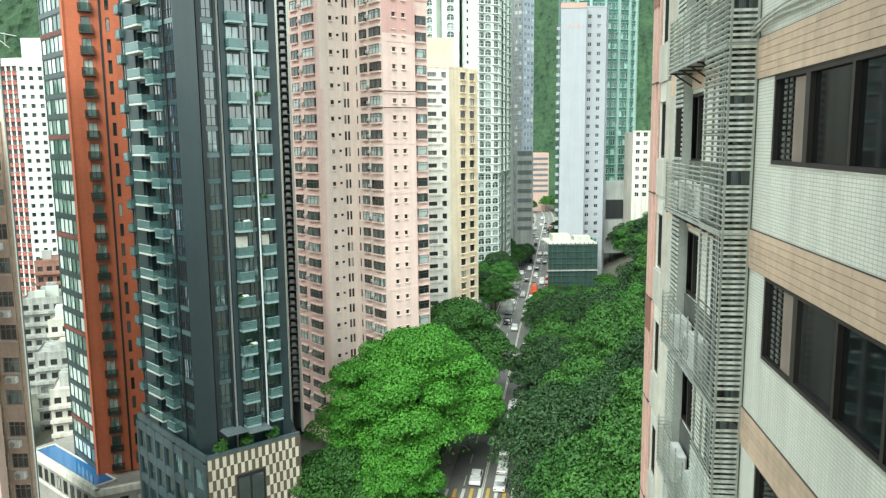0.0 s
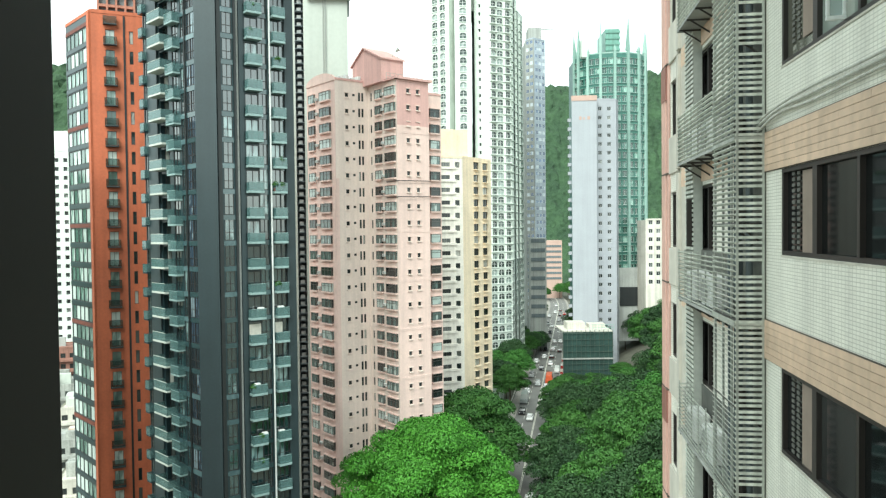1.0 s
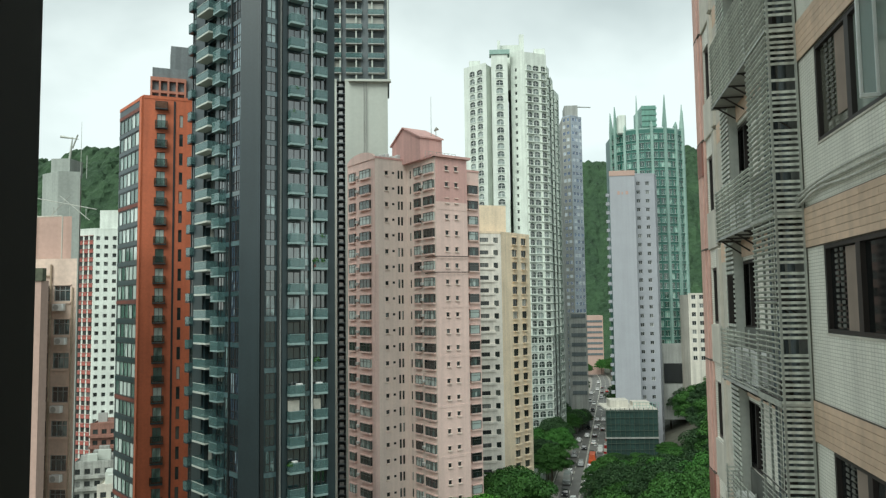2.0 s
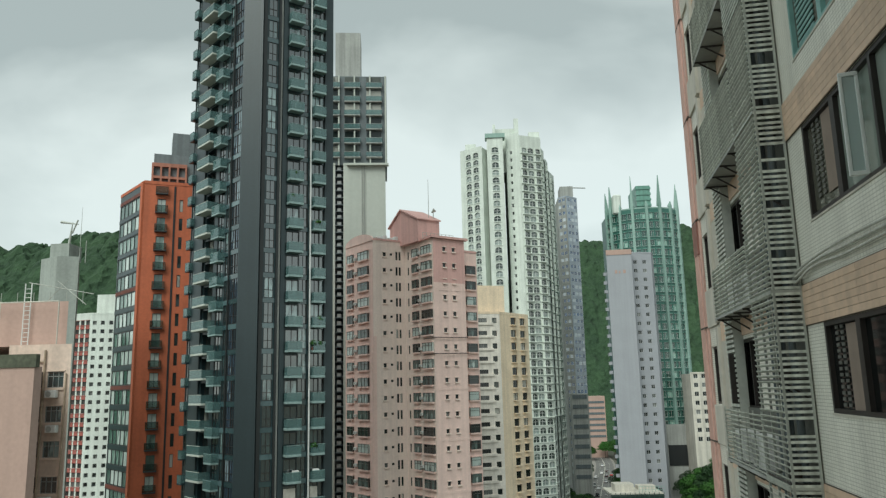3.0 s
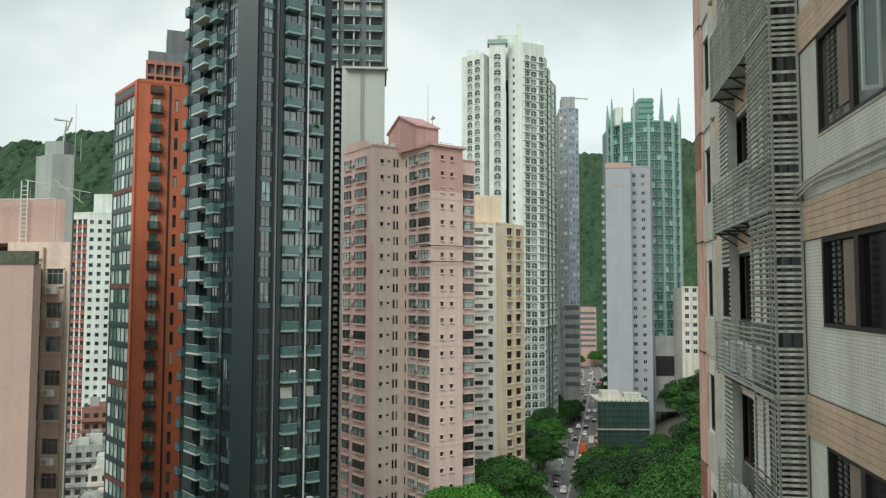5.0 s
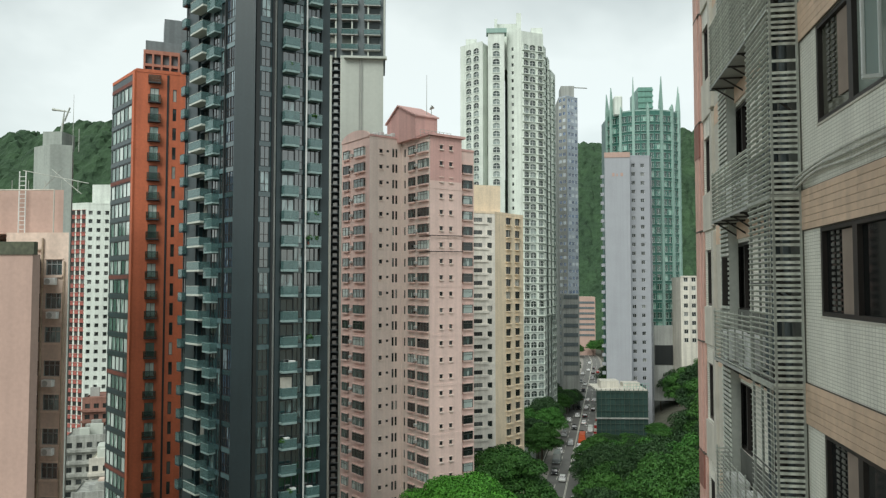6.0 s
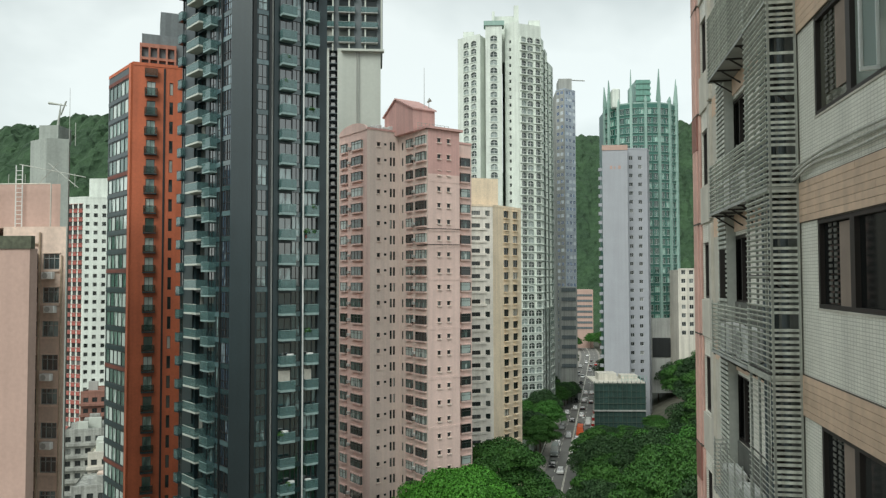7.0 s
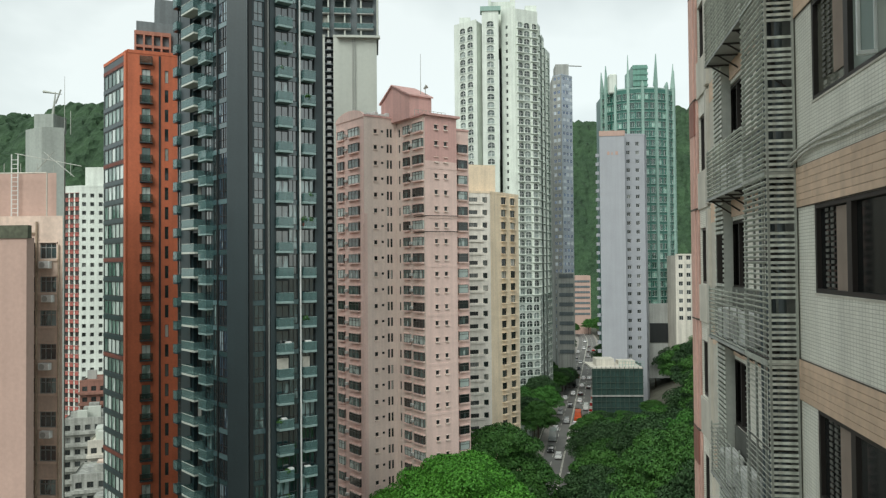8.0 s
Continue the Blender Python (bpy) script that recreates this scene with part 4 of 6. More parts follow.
def rear_tower():
    """The tower half hidden behind the dark one: blank walls, a shaft of air conditioners, dark glazed storeys on top."""
    c = (-32.7, 150.0)
    floors = [52 + 44 - 2.95 * k for k in range(34)][::-1]
    q = [xy(c, 8, s) for s in (-6, 1.7, 3.4, 12.2)]
    p = [q[0], q[1], xy(q[1], 98, 2.5), xy(q[2], 98, 2.5), q[2], q[3]]
    at, fs = tower("tall pale grey tower with a shaft of air conditioners", p, -8, 52 + 46.5,
                   [([], [], 0), ([], [], 1), ([], [], 1), ([], [], 1), ([], [], 0)], floors, [PALE_GREY, PLANT_GREY], (-7, 16))
    bm = bmesh.new()
    box(bm, 0, 0.85, -0.5, 0, 0, 0.7, bevel=0.04)
    ac = mesh_of("air_conditioner", bm, ALUMINIUM)
    bm = bmesh.new()
    box(bm, 0, 1.66, -0.9, 0, -0.15, 0)
    ledge = mesh_of("ledge", bm, PLANT_GREY)
    shaft = Face(xy(c, 8, 1.7), xy(c, 8, 3.4))
    for f in floors:
        for d in (0, 1.45):
            place("ledge", ledge, at, shaft.spot(0.02, 0.9, f + d))
            place("air_conditioner", ac, at, shaft.spot(0.4, 0.85, f + d))
    top = Face(xy(c, 8, -1), xy(c, 8, 12.6))
    tf = [52 + 48.2 + 3.1 * k for k in range(6)]
    bm = bmesh.new()
    box(bm, 0, top.w, 0.2, 13, 52 + 46.6, 52 + 66.5, top.m)
    part("upper_wall", bm, PLANT_GREY, at)
    for s in (0.3, 7.2, 7.7):
        bm = bmesh.new()
        box(bm, s, s + 0.18, -0.25, 0.3, -8, 98.4, Face(xy(c, 8, 0), xy(c, 8, 12)).m)
        part("groove", bm, GREY, at)
    for k in range(5):
        bm = bmesh.new()
        box(bm, k * 3.3, k * 3.3 + 0.3, -0.5, 0.25, 98.4, 118.4, top.m)
        part("mullion", bm, PALE_GREY, at)
    bm = bmesh.new()
    box(bm, 5.2, top.w + 0.3, -1.0, 0.3, 98.3, 98.75, top.m)
    part("cornice", bm, PALE_GREY, at)
    bal = balcony_mesh(3.4, 1.0, GREY, RAIL_TEAL)
    for f in tf:
        for u in (0.3, 4.6, 9.2):
            place("balcony", bal, at, top.spot(u, 0.2, f))
            bm = bmesh.new()
            box(bm, u + 0.1, u + 3.2, 0.12, 0.3, f + 0.2, f + 2.6, top.m)
            part("window", bm, GLASS, at)
    bm = bmesh.new()
    box(bm, 2.5, 8.0, 3, 10, 52 + 66, 52 + 78, top.m)
    part("plant_room", bm, GREY, at)


rear_tower()


def white_tower():
    x0, y0 = -8.5, 268
    floors = [52 + 83 - 2.85 * k for k in range(49)][::-1]
    w1 = arched_mesh("window", 2.4, 2.05, WHITE_FRAME, glazing("grey_green_glass", (0.045, 0.06, 0.055), (0.12, 0.15, 0.14), (0.28, 0.33, 0.31), 0.3, ior=1.7, inner=0.6), WHITE)
    w2 = window_mesh("window", 0.9, 1.2, WHITE_FRAME, GLASS_SMALL, 0, depth=0.3, split=False)
    at = thing("apartment_tower", (8, 275, 0), "very tall white residential tower with grids of windows", "apartment tower")
    runs = [
        ([(-8.5, 272), (-0.3, 266)], [(2.6, 2.4), (6.0, 2.4)], 87.5),
        ([(-0.3, 266), (1.6, 270)], [], 87.0),
        ([(1.6, 262), (7.4, 262)], [(1.7, 2.4)], 89.0),
        ([(8.6, 266), (13.2, 263)], [(1.6, 0.9)], 91.0),
        ([(13.2, 263), (21.4, 267)], [(0.8, 2.4), (3.6, 2.4), (6.5, 2.4)], 90.0),
        ([(21.5, 271), (23.1, 276)], [(1.4, 2.4)], 87.5),
        ([(23.6, 277), (25.0, 283)], [(1.6, 2.4)], 85.0),
        ([(25.4, 284), (28.0, 292)], [(1.6, 2.4), (5.0, 2.4)], 82.0),
    ]
    body = bmesh.new()
    for (a, b), cols, top in runs:
        f = Face(a, b)
        cs = [(u, u + w, 0.4, 0.4 + (2.05 if w > 1 else 1.2)) for u, w in cols]
        f.wall(body, -6, 52 + top, cs, floors, 0.35)
        fill(f, at, cs, floors, [w1 if w > 1 else w2 for _, w in cols], z1=52 + top)
        for p, q in ((b, (b[0], 300)), ((a[0], 300), a)):
            Face(p, q).wall(body, -6, 52 + top)
        body.faces.new([body.verts.new((*p, 52 + top - 0.2)) for p in (a, b, (b[0], 300), (a[0], 300))])
    part("wall", body, WHITE, at)
    bm = bmesh.new()
    box(bm, 4.0, 13.6, 270, 285, 130, 52 + 95)
    box(bm, 4.0, 5.0, 268, 270, 138, 52 + 96.2)
    box(bm, 11.9, 13.6, 268, 270, 138, 52 + 98.2)
    box(bm, 17.2, 21.2, 268, 280, 138, 52 + 92.6)
    box(bm, -6.5, -2.5, 272, 284, 136, 52 + 90.2)
    part("plant_room", bm, WHITE, at)
    bm = bmesh.new()
    box(bm, 1.0, 8.2, 261.6, 266, 52 + 89, 52 + 90.6)
    part("roof_rail", bm, GREEN_FIN, at, "pale green roof rail")
    ledge = bmesh.new()
    box(ledge, 0, 3.0, -0.75, 0.02, 0, 0.28)
    box(ledge, 0.15, 0.45, -0.6, 0.02, 0.28, 2.4)
    ledge = mesh_of("sun_ledge", ledge, WHITE)
    for f in floors[-34:]:
        for fc, u, top in ((Face((13.2, 263), (21.4, 267)), 0.5, 90), (Face((13.2, 263), (21.4, 267)), 6.2, 90), (Face((21.5, 271), (23.1, 276)), 1.1, 87.5), (Face((23.6, 277), (25.0, 283)), 1.3, 85), (Face((25.4, 284), (28.0, 292)), 1.3, 82)):
            if f < 52 + top - 3:
                place("sun_ledge", ledge, at, fc.spot(u, 0, f + 0.05))


white_tower()


def blue_tower():
    floors = [52 + 79.5 - 3.0 * k for k in range(40)][::-1]
    w = window_mesh("window", 1.6, 1.5, WHITE_FRAME, glazing("blue_glass", (0.05, 0.09, 0.18), (0.12, 0.20, 0.36), (0.6, 0.66, 0.72), 0.35, ior=2.0, inner=0.5), 1, depth=0.1, split=False)
    at, fs = tower("slender blue and grey residential tower behind others", [(32.8, 330), (36.2, 326), (41.5, 331)], 8, 52 + 82,
                   [([(0.5, 1.6, 0.6, 1.5), (2.8, 1.6, 0.6, 1.5)], [w, w], 1), ([(0.9, 1.6, 0.6, 1.5), (3.0, 1.6, 0.6, 1.5), (5.4, 1.6, 0.6, 1.5)], [w] * 3, 0)], floors, [BLUE_PANEL, GREY], (0, 14))
    bm = bmesh.new()
    box(bm, 34.2, 40, 331, 340, 131, 52 + 88)
    tube(bm, (36, 333, 140), (46, 333, 139.4), 0.25)
    part("plant_room", bm, GREY, at)


blue_tower()


def grey_tower():
    s = 262 / 232
    y = 262
    floors = [52 + 40.5 - 3.1 * k for k in range(31)][::-1]
    w = window_mesh("window", 1.3, 1.3, WHITE_FRAME, GLASS_SMALL, 1, depth=0.25, split=False)
    p = [(37.19 * s, y), (44.77 * s, y - 0.5), (45.0 * s, y + 3), (51.6 * s, y + 4.0), (53.2 * s, y + 9)]
    at, fs = tower("lavender grey tower with a blank end wall", p, -4, 52 + 45.0,
                   [([], [], 0), ([], [], 0), ([(1.0, 1.3, 0.8, 1.3), (4.3, 1.3, 0.8, 1.3)], [w, w], 0), ([(1.5, 1.3, 0.8, 1.3)], [w], 0)], floors, [LAVENDER, GREY], (3, 15))
    bm = bmesh.new()
    box(bm, -0.1, fs[0].w + 0.1, -0.15, 0.3, 52 + 44.2, 52 + 46.0, fs[0].m)
    part("top_band", bm, PEACH, at, "peach painted top band")
    bm = bmesh.new()
    for k, wd in enumerate((0.8, 0.5, 0.9)):
        box(bm, 2.6 + k * 1.4, 2.6 + k * 1.4 + wd, -0.06, 0.0, 52 + 37.6, 52 + 38.8 - 0.3 * (k % 2), fs[0].m)
    part("sign", bm, PEACH, at, "faded red painted sign marks")
    bal = balcony_mesh(1.2, 0.9, LAVENDER, LAVENDER, rail=0.9)
    side = Face((37.19 * s - 0.9, y + 2), (37.19 * s, y + 2))
    for f in floors[:-1]:
        place("balcony", bal, at, side.spot(-0.2, 0.5, f))


grey_tower()


def green_tower():
    c = Vector((61.6, 292, 0))
    r = 13.6
    ang = [180 + 22 * k for k in range(0, 9)]
    pts = [(c.x + r * math.cos(radians(a)), c.y + r * 0.8 * math.sin(radians(a))) for a in ang]
    floors = [52 + 60.5 - 3.5 * k for k in range(25)][::-1]
    w = window_mesh("window", 1.75, 2.2, WHITE_FRAME, glazing("green_glass", (0.012, 0.06, 0.045), (0.04, 0.15, 0.115), (0.25, 0.42, 0.35), 0.25, ior=1.9, inner=0.6), 1, depth=0.2, sill=0.35, sill_mat=GREEN_FIN, split=False)
    specs = [([(0.5, 1.75, 0.6, 2.2), (2.9, 1.75, 0.6, 2.2)], [w, w], 0)] * 8
    at, fs = tower("green glass residential tower with pointed crown fins", pts, 20, 52 + 65.0, specs, floors, [GREEN_PANEL], (0, 14), roof=GREEN_FIN)
    for k, f in enumerate(fs + [Face(pts[-1], (pts[-1][0], pts[-1][1] + 1))]):
        bm = bmesh.new()
        top = 52 + (78 if k in (3, 5) else 75.5 if k in (1, 7) else 74 if k in (0, 8) else 68)
        box(bm, -0.5, 0.5, -0.6, 0.3, 20, 52 + 66, f.m)
        v = box(bm, -0.6, 0.6, -0.6, 0.9, 52 + 66, top, f.m)
        for q in v[4:]:
            base = f.m @ Vector((0, -0.3, 0))
            q.co.x, q.co.y = base.x + (q.co.x - base.x) * 0.15, base.y + (q.co.y - base.y) * 0.15
        part("fin", bm, GREEN_FIN, at, "pale green pointed fin")
    bm = bmesh.new()
    box(bm, 58.4, 63.7, 284, 300, 52 + 64, 52 + 74.6)
    for k in range(4):
        box(bm, 58.2, 63.9, 283.7, 284.1, 52 + 66.5 + 2.2 * k, 52 + 67.3 + 2.2 * k)
    part("plant_room", bm, weathered("mid_green_panel", (0.16, 0.33, 0.27), rough=0.4), at)
    bm = bmesh.new()
    box(bm, 49.5, 52.5, 284, 290, 52 + 64, 52 + 71.5, bevel=0.4)
    part("water_tank", bm, WHITE, at)
    pod = thing("podium_building", (72, 280, 15), "plain grey podium block on the wooded slope", "building")
    bm = bmesh.new()
    box(bm, 55, 80, 278, 300, 10, 37)
    part("wall", bm, GREY, pod)
    # black slab on the solid wall, its colour giving the opening's dark depth
    bm = bmesh.new()
    box(bm, 62, 71, 277.7, 278.1, 23, 30)
    part("opening", bm, BLACK_PANEL, pod)


green_tower()


def side_blocks():
    floors = [52 + 0.5 - 3.0 * k for k in range(8)][::-1]
    w = window_mesh("window", 1.4, 1.5, WHITE_FRAME, GLASS_SMALL, 1, depth=0.25, split=False)
    tower("cream low apartment block on the slope", [(68.5, 266), (84, 262)], 18, 52 + 2.6,
          [([(1.0 + 2.6 * k, 1.4, 0.5, 1.5) for k in range(6)], [w] * 6, 0)], floors, [OFF_WHITE], (0, 12), name="apartment_block")
    # netted building by the road
    at = thing("netted_building", (43, 250, 0), "building wrapped in dark green scaffold netting", "building")
    bm = bmesh.new()
    prism(bm, [(36, 245), (52.3, 245.4), (54, 262), (38.5, 262)], -1, 52 - 34)
    part("wall", bm, NET, at)
    f = Face((36, 245), (52.3, 245.4))
    bamboo = weathered("scaffold_bamboo", (0.06, 0.09, 0.07))
    for k in range(12):
        u = k * f.w / 11
        bm = bmesh.new()
        tube(bm, f.at(u, -0.2, 0), f.at(u, -0.2, 18.6), 0.09, n=6)
        part("pole", bm, bamboo, at)
    for k in range(9):
        bm = bmesh.new()
        tube(bm, f.at(-0.3, -0.25, 1.5 + 2 * k), f.at(f.w + 0.3, -0.25, 1.5 + 2 * k), 0.07, n=6)
        part("rail", bm, bamboo, at)
    bm = bmesh.new()
    box(bm, -0.3, f.w + 0.3, -0.4, 0.0, 9.0, 9.5, f.m)
    part("band", bm, GREY, at)
    bm = bmesh.new()
    box(bm, 0, f.w, 0, 15, 17.9, 18.3, f.m)
    box(bm, 2, 8, 4, 10, 18.3, 20.6, f.m)
    box(bm, 10, 15.5, 7, 12, 18.3, 19.6, f.m)
    part("roof", bm, OFF_WHITE, at)
    bm = bmesh.new()
    for k in range(9):
        tube(bm, f.at(9.0 + k, 1.0, 18.2), f.at(9.0 + k, 1.0, 20.2), 0.07, n=5)
    for z in (19.2, 20.2):
        tube(bm, f.at(9, 1, z), f.at(17, 1, z), 0.06, n=5)
    part("roof_frame", bm, GREEN_FIN, at)
    # far blocks at the end of the street
    for (x0, x1, y0, y1, z0, z1, mat, label) in ((33.0, 40.2, 320, 325, -4, 48, GREY, "grey podium block below a slender tower"), (69, 82, 560, 580, -2, 43, PEACH, "brown low block at the end of the street")):
        b = thing("apartment_block", (x0, y0, 0), label, "building")
        bm = bmesh.new()
        box(bm, x0, x1, y0, y1, z0, z1)
        part("wall", bm, mat, b)
        for k in range(int((z1 - 12) / 4)):
            bm = bmesh.new()
            box(bm, x0 + 0.6, x1 - 0.6, y0 - 0.2, y0 + 0.1, 14 + k * 4, 15.6 + k * 4)
            part("window", bm, PLANT_GREY, b)


side_blocks()


def left_blocks():
    # peach block: blank gable and a windowed return
    at = thing("apartment_block", (-38, 60, -8), "peach plastered old block with air conditioners and rooftop pipes", "apartment block")
    gable, ret = Face((-48, 56), (-34.75, 56)), Face((-38.6, 63), (-36.2, 63))
    bm = bmesh.new()
    prism(bm, [(-48, 56), (-34.75, 56), (-34.75, 57), (-38.6, 63), (-48, 63)], -14, 52 + 2.35)
    part("wall", bm, PEACH, at)
    floors = [52.2 - 2.9 * k for k in range(22)][::-1]
    w = window_mesh("window", 1.45, 1.35, ALUMINIUM, GLASS_TEAL, 2, 0.12, 0.95, depth=0.15, sill_mat=TAN)
    w0 = window_mesh("window", 0.6, 1.35, ALUMINIUM, GLASS, 0, 0.12, depth=0.15, sill_mat=TAN)
    long = Face((-41.5, 63), (-35.9, 63))
    cs = [(2.55, 3.15, 0.6, 1.95), (3.6, 5.05, 0.6, 1.95)]
    bm = bmesh.new()
    long.wall(bm, -14, 52 + 4.5, cs, floors, 0.2)
    Face((-35.9, 63), (-44.0, 75)).wall(bm, -14, 56.5)
    Face((-48, 75), (-48, 63)).wall(bm, -14, 56.5)
    bm.faces.new([bm.verts.new(p) for p in ((-48, 63, 56.4), (-35.9, 63, 56.4), (-44.0, 75, 56.4), (-48, 75, 56.4))])
    part("wall", bm, TAN, at)
    fill(long, at, cs, floors, [w0, w], z1=56)
    bm = bmesh.new()
    prism(bm, [(-50, 66), (-38.2, 66), (-44, 74), (-50, 74)], 56.3, 52 + 8.6)
    part("roof_house", bm, PEACH, at)
    bm = bmesh.new()
    box(bm, -48.1, -34.6, 55.9, 56.4, 52 + 2.3, 52 + 3.3)
    box(bm, -48, -39, 57, 58, 52 + 2.3, 52 + 4.0)
    part("parapet", bm, weathered("mossy_concrete", (0.11, 0.12, 0.08), vary=0.4), at)
    bm = bmesh.new()
    box(bm, 0, 0.95, -0.55, -0.05, 0, 0.62, bevel=0.04)
    tube(bm, (0.34, -0.565, 0.31), (0.34, -0.53, 0.31), 0.24, n=16, slot=1)
    ac = mesh_of("air_conditioner", bm, WHITE_FRAME, GREY)
    for k, f in enumerate(floors):
        if k % 2 == 0 or k % 5 == 1:
            place("air_conditioner", ac, at, long.spot(3.75 + 0.12 * (k % 3), 0, f - 0.25))
    bm = bmesh.new()
    tube(bm, long.at(3.36, -0.15, -10), long.at(3.36, -0.15, 56), 0.09)
    tube(bm, long.at(3.36, -0.15, 55), long.at(0.5, -0.15, 55), 0.09)
    tube(bm, long.at(5.3, -0.12, -10), long.at(5.3, -0.12, 54), 0.07)
    part("drain_pipe", bm, weathered("old_pipe", (0.42, 0.33, 0.24), vary=0.3), at)
    bm = bmesh.new()
    for u in (-42.2, -41.6):
        tube(bm, (u, 65.7, 56.3), (u, 65.7, 62.3), 0.05)
    for k in range(14):
        tube(bm, (-42.2, 65.7, 56.6 + 0.4 * k), (-41.6, 65.7, 56.6 + 0.4 * k), 0.03, n=5)
    part("ladder", bm, WHITE_FRAME, at, "white rooftop ladder")
    bm = bmesh.new()
    for a, b in (((-46, 65, 56.3), (-46, 65, 60.5)), ((-44, 65, 56.3), (-44, 65, 60.5)), ((-47, 65, 60.5), (-38.5, 65, 60.5)), ((-38.5, 65, 60.5), (-38.5, 65, 56.3))):
        tube(bm, a, b, 0.06)
    part("roof_pipe", bm, OFF_WHITE, at)
    bm = bmesh.new()
    for k in range(6):
        tube(bm, (-46 + k * 1.6, 68, 60.6), (-46 + k * 1.6, 68, 61.8), 0.03, n=5)
    tube(bm, (-42.5, 69, 60.6), (-40.2, 69, 63.0), 0.04)
    tube(bm, (-38.2, 69, 60.6), (-41.2, 69, 63.0), 0.04)
    tube(bm, (-44, 69, 62.9), (-37.5, 69, 61.6), 0.04)
    part("aerial", bm, GALV, at)
    # plain grey slab with an aerial on top
    sl = thing("slab_block", (-54, 92, -8), "plain grey concrete slab block with roof aerials", "building")
    bm = bmesh.new()
    prism(bm, [(-57.3, 92), (-54.0, 90), (-51.7, 91), (-58.9, 104), (-61.7, 104)], -14, 52 + 17.5)
    part("wall", bm, SLAB_GREY, sl)
    bm = bmesh.new()
    box(bm, -56.2, -53.7, 92, 95, 69.4, 71.5)
    part("lift_house", bm, SLAB_GREY, sl)
    bm = bmesh.new()
    tube(bm, (-54.4, 93, 71), (-54.0, 93, 74.5), 0.2, 0.06)
    tube(bm, (-55.6, 93, 74.6), (-53.2, 93, 74.2), 0.18, 0.05)
    tube(bm, (-54, 93, 73), (-53.3, 93, 74.8), 0.1)
    tube(bm, (-52.8, 93, 69), (-52.8, 93, 76.5), 0.05, 0.02)
    tube(bm, (-52.0, 93, 69), (-52.0, 93, 72), 0.05)
    part("aerial", bm, GALV, sl)
    # white and red tower further back
    floors = [52 + 22 - 2.8 * k for k in range(29)][::-1]
    w = window_mesh("window", 1.2, 1.3, WHITE_FRAME, GLASS_SMALL, 0, depth=0.6, split=False)
    wr = window_mesh("window", 1.6, 1.5, RUST, GLASS_SMALL, 1, 0.3, depth=0.3, sill_mat=weathered("faded_red", (0.40, 0.13, 0.11)), split=False)
    t, fs = tower("white residential tower with faded red window bays", [(-134.8, 237), (-128.2, 235), (-120.5, 236.5)], -12, 52 + 26,
                  [([(0.35, 1.6, 0.6, 1.5), (2.55, 1.6, 0.6, 1.5), (4.75, 1.6, 0.6, 1.5)], [wr, wr, wr], 0), ([(0.5, 1.2, 0.6, 1.3), (3.0, 1.2, 0.6, 1.3), (5.6, 1.2, 0.6, 1.3)], [w] * 3, 0)], floors, [WHITE], (0, 12))
    bm = bmesh.new()
    box(bm, -127.4, -121, 236.5, 246, 52 + 25, 52 + 32.5)
    part("wall", bm, WHITE, t)
    bm = bmesh.new()
    box(bm, 0, 1.5, -0.14, -0.004, -0.6, 0.5)
    me = mesh_of("spandrel_panel", bm, weathered("faded_red_panel", (0.36, 0.11, 0.09), streak=0.2))
    for f in floors:
        for u in (0.4, 2.6, 4.8):
            place("spandrel_panel", me, t, fs[0].spot(u, 0, f))
    # low white blocks behind
    rnd = random.Random(7)
    lw = window_mesh("window", 1.3, 1.3, DARK_FRAME, GLASS_SMALL, 1, depth=0.2, split=False)
    for (x, y, w_, d, z1, mat) in ((-104, 182, 12, 14, 14, LOW_WHITE), (-92, 172, 11, 13, 11, OFF_WHITE), (-88, 158, 12, 12, 7, LOW_WHITE), (-80, 148, 12, 12, 2, OFF_WHITE), (-112, 205, 20, 14, 20, BRICK), (-98, 140, 14, 12, 0, LOW_WHITE)):
        fl = [z1 - 3.4 - 3 * k for k in range(7)][::-1]
        cols = [(0.7 + 2.3 * k, 1.3, 0.8, 1.3) for k in range(int(w_ / 2.4))]
        b, fc = tower("low old white block with cluttered roof", [(x, y), xy((x, y), 20, w_)], -14, z1, [(cols, [lw] * len(cols), 0)], fl, [mat], (-4, d), name="apartment_block")
        for f in fl:
            bm = bmesh.new()
            box(bm, -0.2, w_ + 0.2, -0.9, 0.02, f - 0.12, f + 0.55, fc[0].m)
            part("balcony", bm, mat, b)
        for k in range(9):
            bm = bmesh.new()
            u, v = rnd.uniform(0.5, w_ - 3), rnd.uniform(1, d - 4)
            box(bm, u, u + rnd.uniform(1, 3), v, v + rnd.uniform(1, 3), z1 - 0.4, z1 + rnd.uniform(0.8, 2.6), fc[0].m)
            part("roof_shed", bm, rnd.choice([LOW_WHITE, GREY, PALE_GREY, TAN]), b)


left_blocks()


